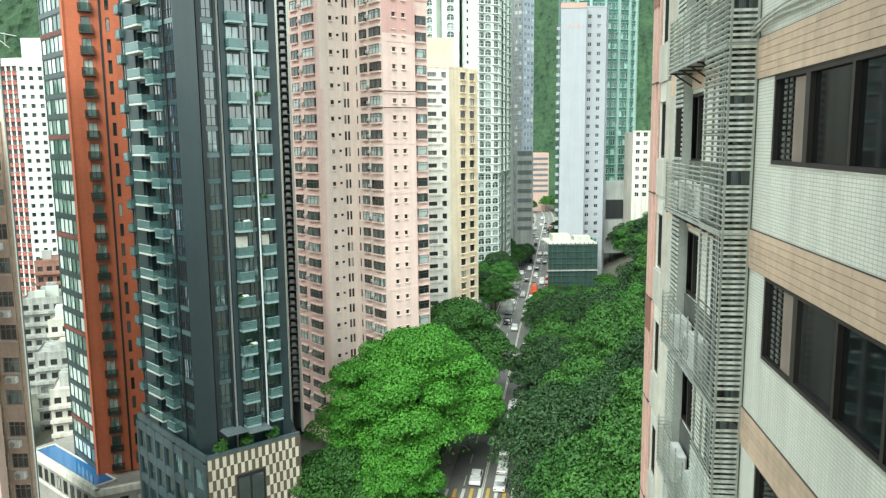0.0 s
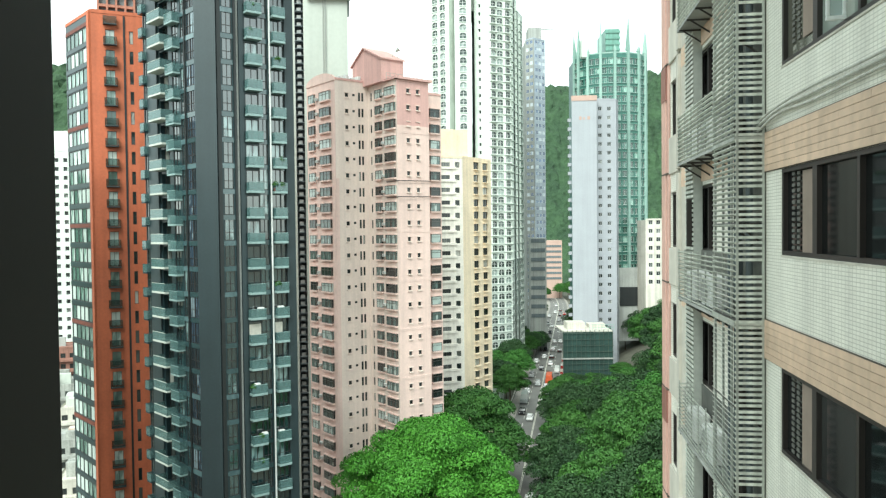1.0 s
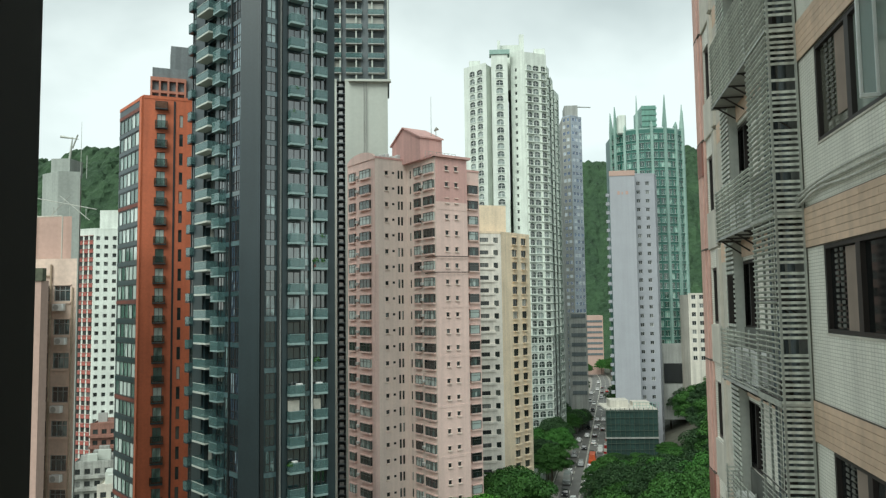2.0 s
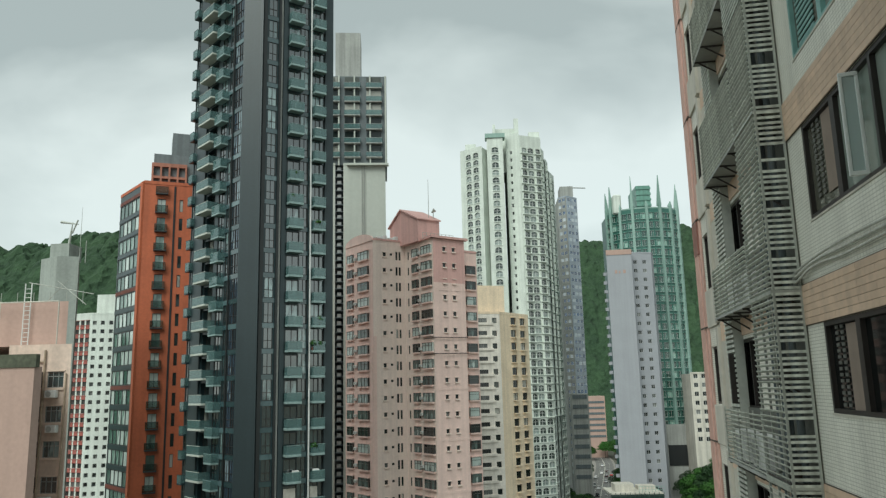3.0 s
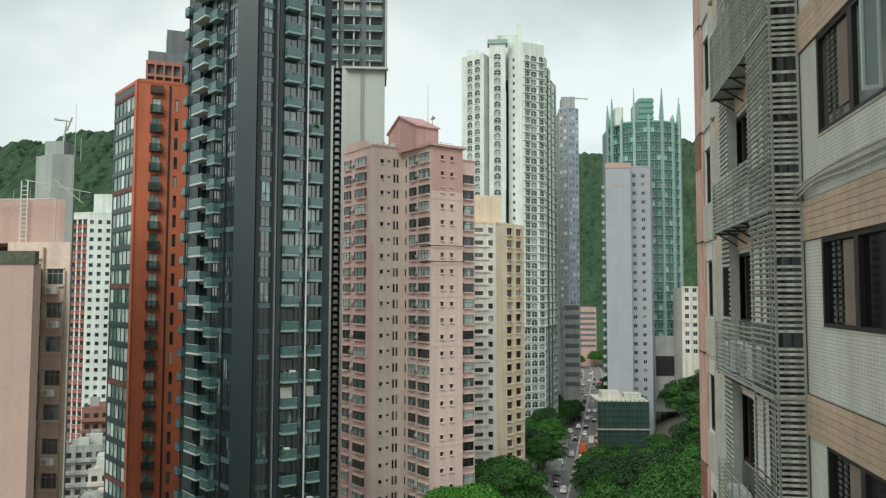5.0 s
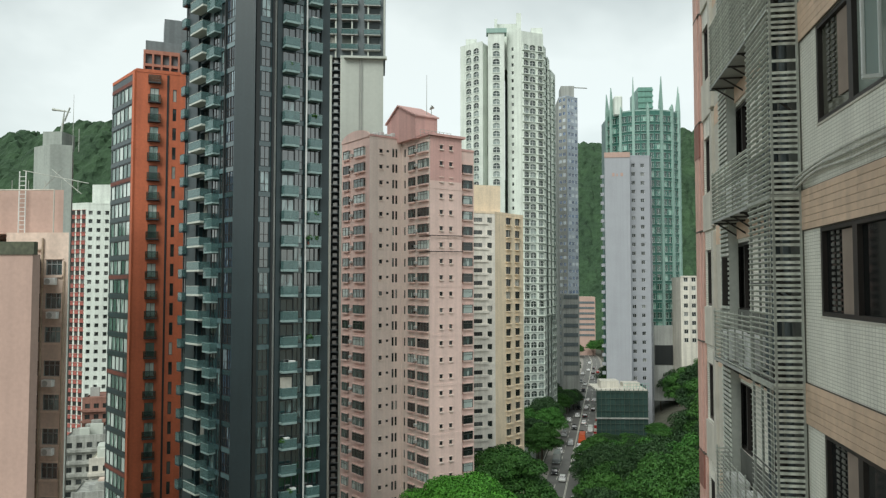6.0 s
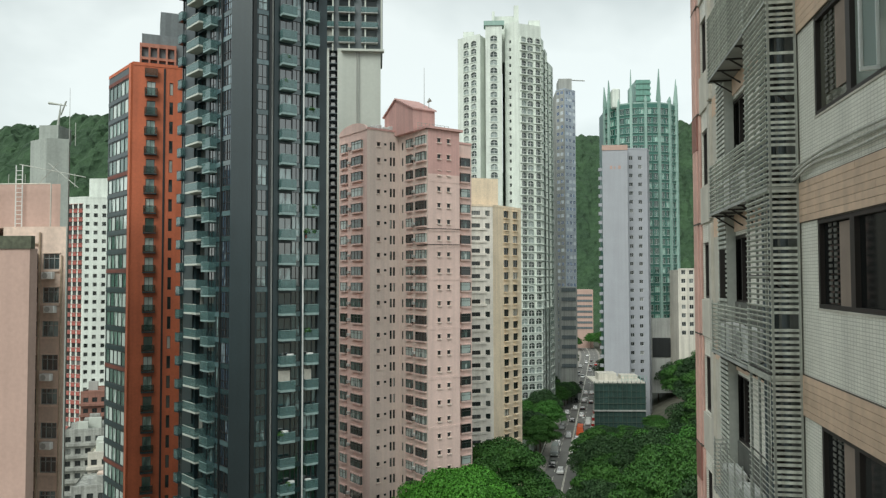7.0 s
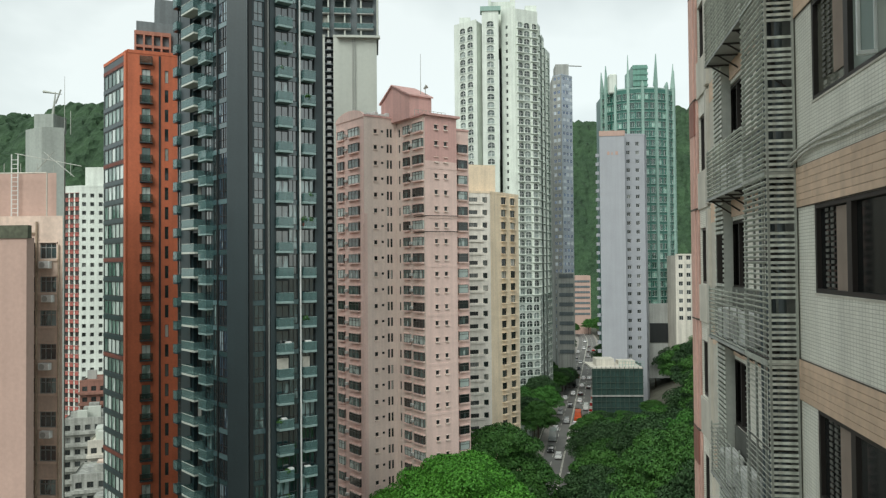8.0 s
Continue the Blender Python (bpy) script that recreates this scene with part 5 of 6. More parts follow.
# ---- the wing of the camera's own building, seen along its wall ----
def near_materials():
    m, n, l, b = material("white_mosaic_tile")
    co = n.new("ShaderNodeTexCoord")
    br = n.new("ShaderNodeTexBrick")
    br.offset, br.squash = 0.0, 1.0
    br.inputs["Scale"].default_value = 1.0
    br.inputs["Brick Width"].default_value, br.inputs["Row Height"].default_value = 0.098, 0.048
    br.inputs["Mortar Size"].default_value, br.inputs["Mortar Smooth"].default_value = 0.005, 0.2
    br.inputs["Color1"].default_value, br.inputs["Color2"].default_value = (0.82, 0.81, 0.73, 1), (0.76, 0.75, 0.67, 1)
    br.inputs["Mortar"].default_value = (0.50, 0.49, 0.43, 1)
    sep = n.new("ShaderNodeSeparateXYZ")
    com = n.new("ShaderNodeCombineXYZ")
    l.new(co.outputs["Object"], sep.inputs[0])
    l.new(sep.outputs["X"], com.inputs["X"])
    l.new(sep.outputs["Z"], com.inputs["Y"])
    l.new(com.outputs[0], br.inputs["Vector"])
    st = n.new("ShaderNodeTexNoise")
    st.inputs["Scale"].default_value, st.inputs["Detail"].default_value = 1.2, 6
    mp = n.new("ShaderNodeMapping")
    mp.inputs["Scale"].default_value = (1.6, 1, 0.25)
    l.new(co.outputs["Object"], mp.inputs["Vector"])
    l.new(mp.outputs[0], st.inputs["Vector"])
    r = n.new("ShaderNodeMapRange")
    r.inputs["From Min"].default_value, r.inputs["From Max"].default_value = 0.3, 0.62
    r.inputs["To Min"].default_value, r.inputs["To Max"].default_value = 0.84, 1.08
    l.new(st.outputs["Fac"], r.inputs["Value"])
    x = n.new("ShaderNodeVectorMath")
    x.operation = "SCALE"
    l.new(br.outputs["Color"], x.inputs[0])
    l.new(r.outputs[0], x.inputs["Scale"])
    l.new(x.outputs[0], b.inputs["Base Color"])
    bp = n.new("ShaderNodeBump")
    bp.inputs["Strength"].default_value, bp.inputs["Distance"].default_value = 0.6, 0.004
    bp.invert = True
    l.new(br.outputs["Fac"], bp.inputs["Height"])
    l.new(bp.outputs[0], b.inputs["Normal"])
    b.inputs["Roughness"].default_value = 0.45
    return m


MOSAIC = near_materials()
BEIGE_TILE = weathered("beige_strip_tile", (0.68, 0.50, 0.37), rough=0.55, vary=0.12, streak=0.1, grain=7, rand=0.06)
GROUT_AND_ROOM_DARK = weathered("dark_joint_and_unlit_room", (0.10, 0.085, 0.07), rough=0.9)
PINK_TILE = weathered("salmon_pink_tile", (0.66, 0.41, 0.345), rough=0.6, grain=6, streak=0.1)
PINK_DARK = weathered("dull_red_tile", (0.30, 0.14, 0.11), rough=0.6, grain=6)
ROOM_GLASS = glazing("tinted_room_glass", (0.010, 0.011, 0.011), (0.016, 0.017, 0.017), (0.05, 0.052, 0.05), 0.2, 0.04)
ROOM_GLASS.node_tree.nodes["Principled BSDF"].inputs["IOR"].default_value = 1.28
PALE_ROOM = glazing("pale_room_glass", (0.10, 0.10, 0.08), (0.14, 0.14, 0.115), (0.2, 0.2, 0.17), 0.2, 0.04)
# the pale reflection in the upper panes is put into their base colour
PALE_REFLECTION = glazing("pale_reflection_glass", (0.24, 0.28, 0.25), (0.28, 0.32, 0.29), (0.34, 0.38, 0.34), 0.2, 0.04)
TEAL_FRAME = weathered("teal_aluminium", (0.22, 0.42, 0.40), rough=0.4)
SLAT = weathered("weathered_aluminium_slat", (0.62, 0.65, 0.58), rough=0.6, grain=14, streak=0.25, vary=0.25, rand=0.14)


def wall_y(y):
    """The distance from the far end of the wing's wall for a place along it."""
    return (20.35 - y) / math.cos(math.atan(0.114))


def blade(bm, x0, x1, y0, y1, rise, thick=0.014):
    """A sloping louvre blade whose outer edge stands higher than its inner one."""
    for v in box(bm, x0, x1, y0, y1, 0, thick):
        if abs(v.co.y - y0) < 1e-5:
            v.co.z += rise


def near_wing():
    y_far, y_near = 20.35, 0.46
    F = Face((3.42 + 0.114 * y_far, y_far), (3.42 + 0.114 * y_near, y_near))
    pitch, sill0 = 2.82, -0.43
    ks = range(-6, 6)
    at = thing("building_wing", (5, 14, ground_z(5, 14)), "tiled building wing with beige bands, dark windows and louvre cages", "building")
    local = F.m.copy()

    def piece(name, x0, x1, y0, y1, z0, z1, mat, bevel=0.0, parent=None, label=""):
        """A block in the wall's own axes; its mesh keeps them, so that tile patterns follow the wall."""
        bm = bmesh.new()
        box(bm, x0, x1, y0, y1, z0, z1, bevel=bevel)
        return place(name, mesh_of(name, bm, *(mat if isinstance(mat, list) else [mat])), parent or at, local, label)

    u_win, u_cage0, u_cage1 = wall_y(10.68), wall_y(12.8), wall_y(11.38)
    u_end, z0, z1 = F.w, -4.0, H + 26
    # wall behind the strips, with openings for the windows
    floors = [H + sill0 + pitch * k for k in ks]
    u_mid0, u_mid1 = wall_y(16.15), wall_y(14.8)
    win_mid = (u_mid0, u_mid1, -0.10, 1.28)
    u_far0, u_far1 = wall_y(19.5), wall_y(18.2)
    win_far = (u_far0, u_far1, -0.1, 1.3)
    # the storeys above have deeper windows near the corner
    drop = {1: 0.16, 2: 0.58}
    bm = bmesh.new()
    flat = Face((0, 0), (F.w, 0))
    cuts = [z0, H + sill0 + pitch - 0.7, H + sill0 + 2 * pitch - 0.7, H + sill0 + 3 * pitch - 0.7, z1]
    for za, zb, low in zip(cuts, cuts[1:], (0.0, 0.16, 0.58, 0.0)):
        flat.wall(bm, za, zb, [(u_win, u_win + 4.9, -low, 1.22), win_mid, win_far], [f for f in floors if za < f < zb], 0.28)
    place("wall", mesh_of("wall", bm, MOSAIC), at, local)
    # unlit rooms behind the glass as one dark-coloured block, roof and the outer end
    piece("core", 0.3, u_end, 0.75, 6.0, z0, z1, GROUT_AND_ROOM_DARK)
    piece("end_wall", 0.0, 0.3, 0.002, 6.0, z0, z1, PINK_TILE)
    # salmon pilaster at the far corner
    for u0, u1, out in ((0.0, 0.30, 0.09), (0.36, 0.58, 0.09), (0.63, 0.80, 0.06)):
        piece("pilaster", u0 - 0.02, u1, -out, -0.003, z0, z1, PINK_TILE, 0.015)
    piece("pier", 0.80, u_far0 - 0.1, -0.03, -0.003, z0, z1, PINK_TILE)
    piece("pier", u_far1 + 0.28, wall_y(16.62), -0.025, -0.003, z0, z1, OFF_WHITE)
    for k in ks:
        zj = H + sill0 + pitch * k + 1.80
        piece("joint", 0.0, 0.81, -0.095, -0.003, zj - 0.02, zj + 0.02, GROUT_AND_ROOM_DARK)
        if k % 3 == 1:
            piece("spandrel_panel", 0.0, 0.7, -0.1, -0.005, zj - 0.9, zj - 0.03, PINK_DARK)
        # pale surround of the far window
        s = H + sill0 + pitch * k
        piece("surround", u_far1, u_far1 + 0.28, -0.10, -0.003, s - 1.0, s + 1.7, OFF_WHITE, 0.01)
        piece("surround", u_far0 - 0.1, u_far0, -0.06, -0.003, s - 1.0, s + 1.7, PINK_TILE, 0.01)
        piece("spandrel_panel", u_far0, u_far1, -0.05, -0.003, s - 1.05, s - 0.12, OFF_WHITE, 0.01)
        piece("band", u_far1 + 0.28, u_cage0 + 0.1, -0.03, -0.003, s + 1.36, s + 1.8, BEIGE_TILE)
        # beige strip tiles: four rows over each window
        piece("joint", u_cage1 - 0.1, u_end, -0.016, -0.003, s + 1.22, s + 1.83, GROUT_AND_ROOM_DARK)
        rows, long = 6, 1.45
        for r in range(rows):
            za = s + 1.232 + r * 0.098
            u = u_cage1 - 0.1 - (0.6 * (r % 2))
            while u < min(u_end, u_win + 5.4):
                a, b = max(u, u_cage1 - 0.1), min(u + long - 0.006, u_end)
                if b - a > 0.05 and -4 <= k <= 4:
                    piece("tile", a, b, -0.03, -0.014, za, za + 0.092, BEIGE_TILE)
                u += long
    # windows
    w_near = 4.9
    for k in ks:
        s = H + sill0 + pitch * k
        m = F.spot(u_win, 0, s)
        bm = bmesh.new()
        t, low = 0.06, -drop.get(k, 0.0)
        lattice(bm, [0, t, 1.185, 1.335, 2.515, 2.585, 3.715, 3.785, w_near - t, w_near], [low, low + t, 1.22 - t, 1.22], 0.006, 0.11)
        win = place("window", mesh_of("window", bm, TEAL_FRAME if k == 2 else DARK_FRAME), at, m, "teal framed deep window" if k == 2 else "dark framed ribbon window")
        for a, b in ((t, 1.185), (1.335, 2.515), (2.585, 3.715), (3.785, w_near - t)):
            bm = bmesh.new()
            box(bm, a, b, 0.07, 0.08, low + t, 1.22 - t)
            place("pane", mesh_of("pane", bm, (PALE_ROOM if a < 1 else PALE_REFLECTION) if k in (1, 2, 3) else ROOM_GLASS), win, m)
        bm = bmesh.new()
        box(bm, 0.0, w_near, -0.012, 0.1, low - 0.03, low - 0.001)
        place("sill", mesh_of("sill", bm, OFF_WHITE), win, m)
        if k in (-1, 0, 1):
            # a drawn curtain and an open grille show in the first light
            bm = bmesh.new()
            folds = [(0.72 + j * 0.03, 0.044 + 0.012 * (j % 2)) for j in range(16)]
            prism(bm, folds + [(u, v + 0.008) for u, v in folds[::-1]], t, 1.2 - t)
            place("curtain", mesh_of("curtain", bm, weathered("brown_curtain", (0.30, 0.24, 0.20))), win, m)
            bm = bmesh.new()
            for j in range(14):
                for c in (0.28, 0.48):
                    box(bm, c, c + 0.11, 0.05, 0.062, t + 0.03 + j * 0.078, t + 0.075 + j * 0.078)
            place("louvre", mesh_of("louvre", bm, weathered("grey_blind", (0.15, 0.15, 0.135))), win, m)
        # middle and far windows
        for (c0, c1, lo, hi) in (win_mid, win_far):
            mm = F.spot(c0, 0, s + lo)
            bm = bmesh.new()
            w, h = c1 - c0, hi - lo
            lattice(bm, [0, t, w / 2 - 0.03, w / 2 + 0.03, w - t, w], [0, t, h - t, h], 0.05, 0.14)
            wn2 = place("window", mesh_of("window", bm, DARK_FRAME), at, mm)
            bm = bmesh.new()
            box(bm, t, w - t, 0.12, 0.13, t, h - t)
            place("pane", mesh_of("pane", bm, ROOM_GLASS), wn2, mm)
    # an opened casement with a pale frame, one storey up
    s = H + sill0 + pitch
    for k, u, turn in ((1, u_win + 2.18, 98),):
        m = F.spot(u, 0.02, H + sill0 + pitch * k + 0.02) @ Matrix.Rotation(radians(-turn), 4, "Z")
        bm = bmesh.new()
        for q in ((0, 0.21, -0.12, -0.07), (0, 0.21, 1.07, 1.12), (0, 0.04, -0.07, 1.07), (0.17, 0.21, -0.07, 1.07)):
            box(bm, q[0], q[1], -0.03, 0.01, q[2], q[3], bevel=0.006)
        cas = place("casement", mesh_of("casement", bm, weathered("pale_blue_aluminium", (0.86, 0.89, 0.88), rough=0.3)), at, m, "pale open casement")
        bm = bmesh.new()
        box(bm, 0.03, 0.18, -0.015, -0.005, -0.08, 1.08)
        place("pane", mesh_of("pane", bm, clear_rail("pale_sash_glass", (0.62, 0.68, 0.68), 0.45)), cas, m)
    # a teal lattice stands behind the first pane two storeys up
    m = F.spot(u_win, 0, H + sill0 + pitch * 2)
    bm = bmesh.new()
    for j in range(18):
        box(bm, 0.2, 0.9, 0.045, 0.06, -0.46 + j * 0.088, -0.41 + j * 0.088)
    place("lattice", mesh_of("lattice", bm, TEAL_FRAME), at, m)
    # one dark sash stands open further along
    m = F.spot(u_mid0 + 0.25, -0.02, H + sill0 - 0.1) @ Matrix.Rotation(radians(-75), 4, "Z")
    bm = bmesh.new()
    box(bm, 0, 0.3, -0.03, 0.01, 0.1, 1.1, bevel=0.01)
    place("sash", mesh_of("sash", bm, DARK_FRAME), at, m, "open dark sash")

    # ---- louvre cages: a tall column, ledge baskets and a narrow column ----
    cage = thing("louvre_cage", F.at(u_cage0, 0, -4), "tall weathered aluminium louvre cage with pipes inside", "louvre cage")
    depth = 0.47
    zlo, zhi = H - 12.5, H + 13.0
    a, b = u_cage0, u_cage1
    step = 0.086
    bm = bmesh.new()
    blade(bm, a, b, -depth, -depth + 0.03, 0.026)
    front = mesh_of("slat", bm, SLAT)
    bm = bmesh.new()
    box(bm, b - 0.018, b, -depth + 0.018, -0.03, 0, 0.042)
    end = mesh_of("slat", bm, SLAT)
    rnd = random.Random(12)
    rest = bmesh.new()
    gap = 0
    for k in range(int((zhi - zlo) / step)):
        z = zlo + k * step
        gap = gap - 1 if gap > 0 else (rnd.choice((1, 1, 2)) if rnd.random() < 0.07 else 0)
        for me, x0, x1, y0, y1 in ((front, a, b, -depth, -depth + 0.018), (end, b - 0.018, b, -depth + 0.018, -0.03)):
            if H - 5.5 < z < H + 6.0:
                if not (me is end and gap > 0):
                    place("slat", me, cage, local @ Matrix.Translation((rnd.uniform(-0.004, 0.004), rnd.uniform(-0.004, 0.004), z + rnd.uniform(-0.006, 0.006))))
            else:
                box(rest, x0, x1, y0, y1, z, z + 0.05)
    st = place("slats", mesh_of("slats", rest, SLAT), cage, local)
    tagged(st, kind="stuff")
    for (u, v) in ((a, -depth + 0.03), (a + 0.54, -depth + 0.03), (a + 1.08, -depth + 0.03), (b - 0.03, -depth + 0.03), (b - 0.03, -0.06)):
        bm = bmesh.new()
        box(bm, u, u + 0.035, v, v + 0.035, zlo, zhi)
        place("post", mesh_of("post", bm, GALV), cage, local)
    for u, v, r in ((b - 0.25, -0.18, 0.055), (b - 0.5, -0.30, 0.05), (b - 0.9, -0.16, 0.055), (b - 1.25, -0.22, 0.04)):
        bm = bmesh.new()
        tube(bm, (u, v, zlo), (u, v, zhi), r, n=10)
        place("pipe", mesh_of("pipe", bm, PLANT_GREY), cage, local)
    bracket = bmesh.new()
    tube(bracket, (b - 0.05, -depth + 0.04, 0), (b - 0.05, -0.02, -0.32), 0.016, n=6)
    tube(bracket, (b - 0.05, -depth + 0.04, 0), (b - 0.05, -0.02, 0.0), 0.016, n=6)
    tube(bracket, (b - 0.5, -depth + 0.04, 0), (b - 0.5, -0.02, -0.32), 0.016, n=6)
    tube(bracket, (b - 0.05, -depth + 0.04, 0), (a, -depth + 0.04, 0.0), 0.016, n=6)
    tube(bracket, (b - 0.3, -0.3, 0.02), (b - 0.3, -0.3, 0.26), 0.10, n=10)
    bracket = mesh_of("bracket", bracket, DARK_FRAME)
    for k in ks:
        for dz in (1.80, 0.45):
            place("bracket", bracket, cage, local @ Matrix.Translation((0, 0, H + sill0 + pitch * k + dz)))
        piece_z = H + sill0 + pitch * k + 1.72
        bm = bmesh.new()
        box(bm, a, b, -depth, -0.02, piece_z, piece_z + 0.05)
        place("tray", mesh_of("tray", bm, GALV), cage, local)

    # thin sheet over the tiles; the cage's inner shade is its dark colour
    piece("shaft_lining", a, b - 0.03, -0.02, -0.003, z0, z1, weathered("shaft_shade_grey", (0.20, 0.205, 0.18), vary=0.3), parent=cage)
    # tone for the shadow inside the baskets
    BASKET_SHADE = weathered("basket_shade_grey", (0.13, 0.135, 0.12), vary=0.3)
    narrow0, narrow1 = wall_y(16.6), wall_y(15.75)
    col = thing("louvre_column", F.at(narrow0, 0, -4), "narrow grey louvred pipe casing fixed to the wall", "louvre cage")
    bm = bmesh.new()
    box(bm, narrow0, narrow1, -0.20, -0.185, 0, 0.055)
    me = mesh_of("slat", bm, SLAT)
    for k in range(int(12.5 / 0.1)):
        place("slat", me, col, local @ Matrix.Translation((0, rnd.uniform(-0.004, 0.004), H - 5.5 + k * 0.1)))
    rest = bmesh.new()
    for k in range(140):
        z = H - 12 + k * 0.1 if k < 65 else H + 7.0 + (k - 65) * 0.1
        box(rest, narrow0, narrow1, -0.20, -0.185, z, z + 0.055)
    tagged(place("slats", mesh_of("slats", rest, SLAT), col, local), kind="stuff")
    for u in (narrow0, narrow1 - 0.04):
        bm = bmesh.new()
        box(bm, u, u + 0.04, -0.18, -0.003, zlo, zhi)
        place("post", mesh_of("post", bm, GALV), col, local)

    # ledge baskets for the air conditioners
    u0, u1 = wall_y(16.0), u_cage0 - 0.03
    for k in ks:
        zb = H - 1.50 + pitch * k
        if not H - 12 < zb < H + 12:
            continue
        bk = thing("louvre_basket", F.at(u0, -0.3, zb), "projecting grey louvre basket round an air conditioner ledge", "louvre cage", "louvre baskets on the wing")
        bm = bmesh.new()
        blade(bm, u0, u1, -depth, -depth + 0.028, 0.024)
        box(bm, u0, u0 + 0.018, -depth + 0.018, -0.03, 0, 0.034)
        me = mesh_of("slat", bm, SLAT)
        for j in range(12 if k != 2 else 16):
            place("slat", me, bk, local @ Matrix.Translation((0, rnd.uniform(-0.004, 0.004), zb + 0.02 + j * 0.083)))
        for j in range(6):
            u = u0 + (u1 - u0 - 0.03) * j / 5
            bm = bmesh.new()
            box(bm, u, u + 0.025, -depth + 0.02, -depth + 0.045, zb - 0.02, zb + 1.02)
            place("post", mesh_of("post", bm, GALV), bk, local)
        bm = bmesh.new()
        box(bm, u0, u1, -depth, -0.03, zb - 0.05, zb)
        place("tray", mesh_of("tray", bm, GREY), bk, local)
        # dark sheet on the wall, coloured as the shadow behind the slats
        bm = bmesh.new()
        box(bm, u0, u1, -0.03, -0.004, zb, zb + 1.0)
        place("backing", mesh_of("backing", bm, BASKET_SHADE), bk, local)
        for j in range(4):
            u = u0 + 0.25 + 0.8 * j
            bm = bmesh.new()
            tube(bm, (u, -depth, zb - 0.06), (u, -0.02, zb - 0.06), 0.025, n=6)
            tube(bm, (u, -depth + 0.06, zb - 0.06), (u, -0.02, zb - 0.32), 0.018, n=6)
            place("bracket", mesh_of("bracket", bm, DARK_FRAME), bk, local)
        ac = thing("air_conditioner", F.at(u0 + 1.9, -0.2, zb), "white split air conditioner on a wall ledge", "air conditioner", "air conditioners on the wing")
        for j, uu in enumerate((u0 + 0.5, u0 + 1.9)):
            bm = bmesh.new()
            box(bm, uu, uu + 0.82, -0.38, -0.08, zb + 0.02, zb + 0.60, bevel=0.03)
            body = place("body", mesh_of("body", bm, WHITE_FRAME), ac, local)
            bm = bmesh.new()
            tube(bm, (uu + 0.3, -0.395, zb + 0.31), (uu + 0.3, -0.37, zb + 0.31), 0.23, n=18)
            place("fan_grille", mesh_of("fan_grille", bm, GREY), body, local)
    # bundle of old cables along the tiles
    for k, (z, r) in enumerate(((1.67, 0.017), (1.60, 0.021), (1.52, 0.018))):
        cu = bpy.data.curves.new("cable", "CURVE")
        cu.dimensions, cu.bevel_depth, cu.bevel_resolution = "3D", r, 3
        sp = cu.splines.new("BEZIER")
        pts = [(u_cage1 - 0.1, -0.10, z - 0.10), (u_cage1 + 0.7, -0.06, z + 0.02 * k), (u_cage1 + 2.0, -0.055, z + 0.04 - 0.015 * k), (u_cage1 + 3.6, -0.055, z + 0.02), (u_end, -0.055, z + 0.03)]
        sp.bezier_points.add(len(pts) - 1)
        for p, q in zip(sp.bezier_points, pts):
            p.co = F.at(q[0], q[1], H + q[2])
            p.handle_left_type = p.handle_right_type = "AUTO"
        cu.materials.append(weathered("grey_white_cable", (0.55, 0.55, 0.50), grain=20))
        c = new("cable", cu)
        tagged(c, "old white cable clipped along the tiled wall", "cable", "cables along the wing")


near_wing()


def own_window():
    """The room's outer wall and the open window through which the street is seen."""
    y0, y1 = 0.28, 0.45
    zs, zt, xl, xr = H - 0.62, H + 0.72, -0.33, 1.15
    bm = bmesh.new()
    for x0, x1, z0, z1 in ((-4.0, xl, H - 1.7, H + 1.3), (xr, 3.48, H - 1.7, H + 1.3), (xl, xr, H - 1.7, zs), (xl, xr, zt, H + 1.3)):
        box(bm, x0, x1, y0, y1, z0, z1)
    ob = place("wall_north", mesh_of("wall_north", bm, OFF_WHITE), None)
    tagged(ob, "painted room wall with a window opening", "wall", kind="structure")
    bm = bmesh.new()
    box(bm, -4, 3.48, -4.2, y1, H - 1.9, H - 1.7)
    tagged(place("floor", mesh_of("floor", bm, weathered("dark_timber", (0.12, 0.08, 0.05))), None), "dark timber room floor", "floor", kind="structure")
    bm = bmesh.new()
    box(bm, -4, 3.48, -4.2, y1, H + 1.3, H + 1.5)
    tagged(place("ceiling", mesh_of("ceiling", bm, OFF_WHITE), None), "plain room ceiling", "ceiling", kind="structure")
    for name, x0, x1, ya, yb in (("wall_west", -4.2, -4.0, -4.2, y1), ("wall_east", 3.3, 3.48, -4.2, y0), ("wall_south", -4.0, 3.3, -4.4, -4.2)):
        bm = bmesh.new()
        box(bm, x0, x1, ya, yb, H - 1.7, H + 1.3)
        tagged(place(name, mesh_of(name, bm, OFF_WHITE), None), "plain painted room wall", "wall", kind="structure")
    w = thing("window", (0.4, 0.5, zs), "dark metal frame of an open window", "window", kind="structure")
    dark = weathered("black_window_frame", (0.012, 0.012, 0.012), rough=0.6, streak=0.0)
    for x0, x1, z0, z1 in ((xl, -0.274, zs, zt), (xr - 0.06, xr, zs, zt), (xl, xr, zs - 0.001, zs + 0.05), (xl, xr, zt - 0.05, zt + 0.001)):
        bm = bmesh.new()
        box(bm, x0, x1, 0.36, 0.452, z0, z1, bevel=0.002)
        part("window_frame", bm, dark, w)
    # outer faces of the room's building, above and below
    bm = bmesh.new()
    box(bm, -4.2, 3.48, -8, y1, -4, H - 1.9)
    box(bm, -4.2, 3.48, -8, y1, H + 1.5, H + 26)
    tagged(place("wall_outer", mesh_of("wall_outer", bm, MOSAIC), None), "tiled outer wall of the room's building", "wall", kind="structure")


own_window()


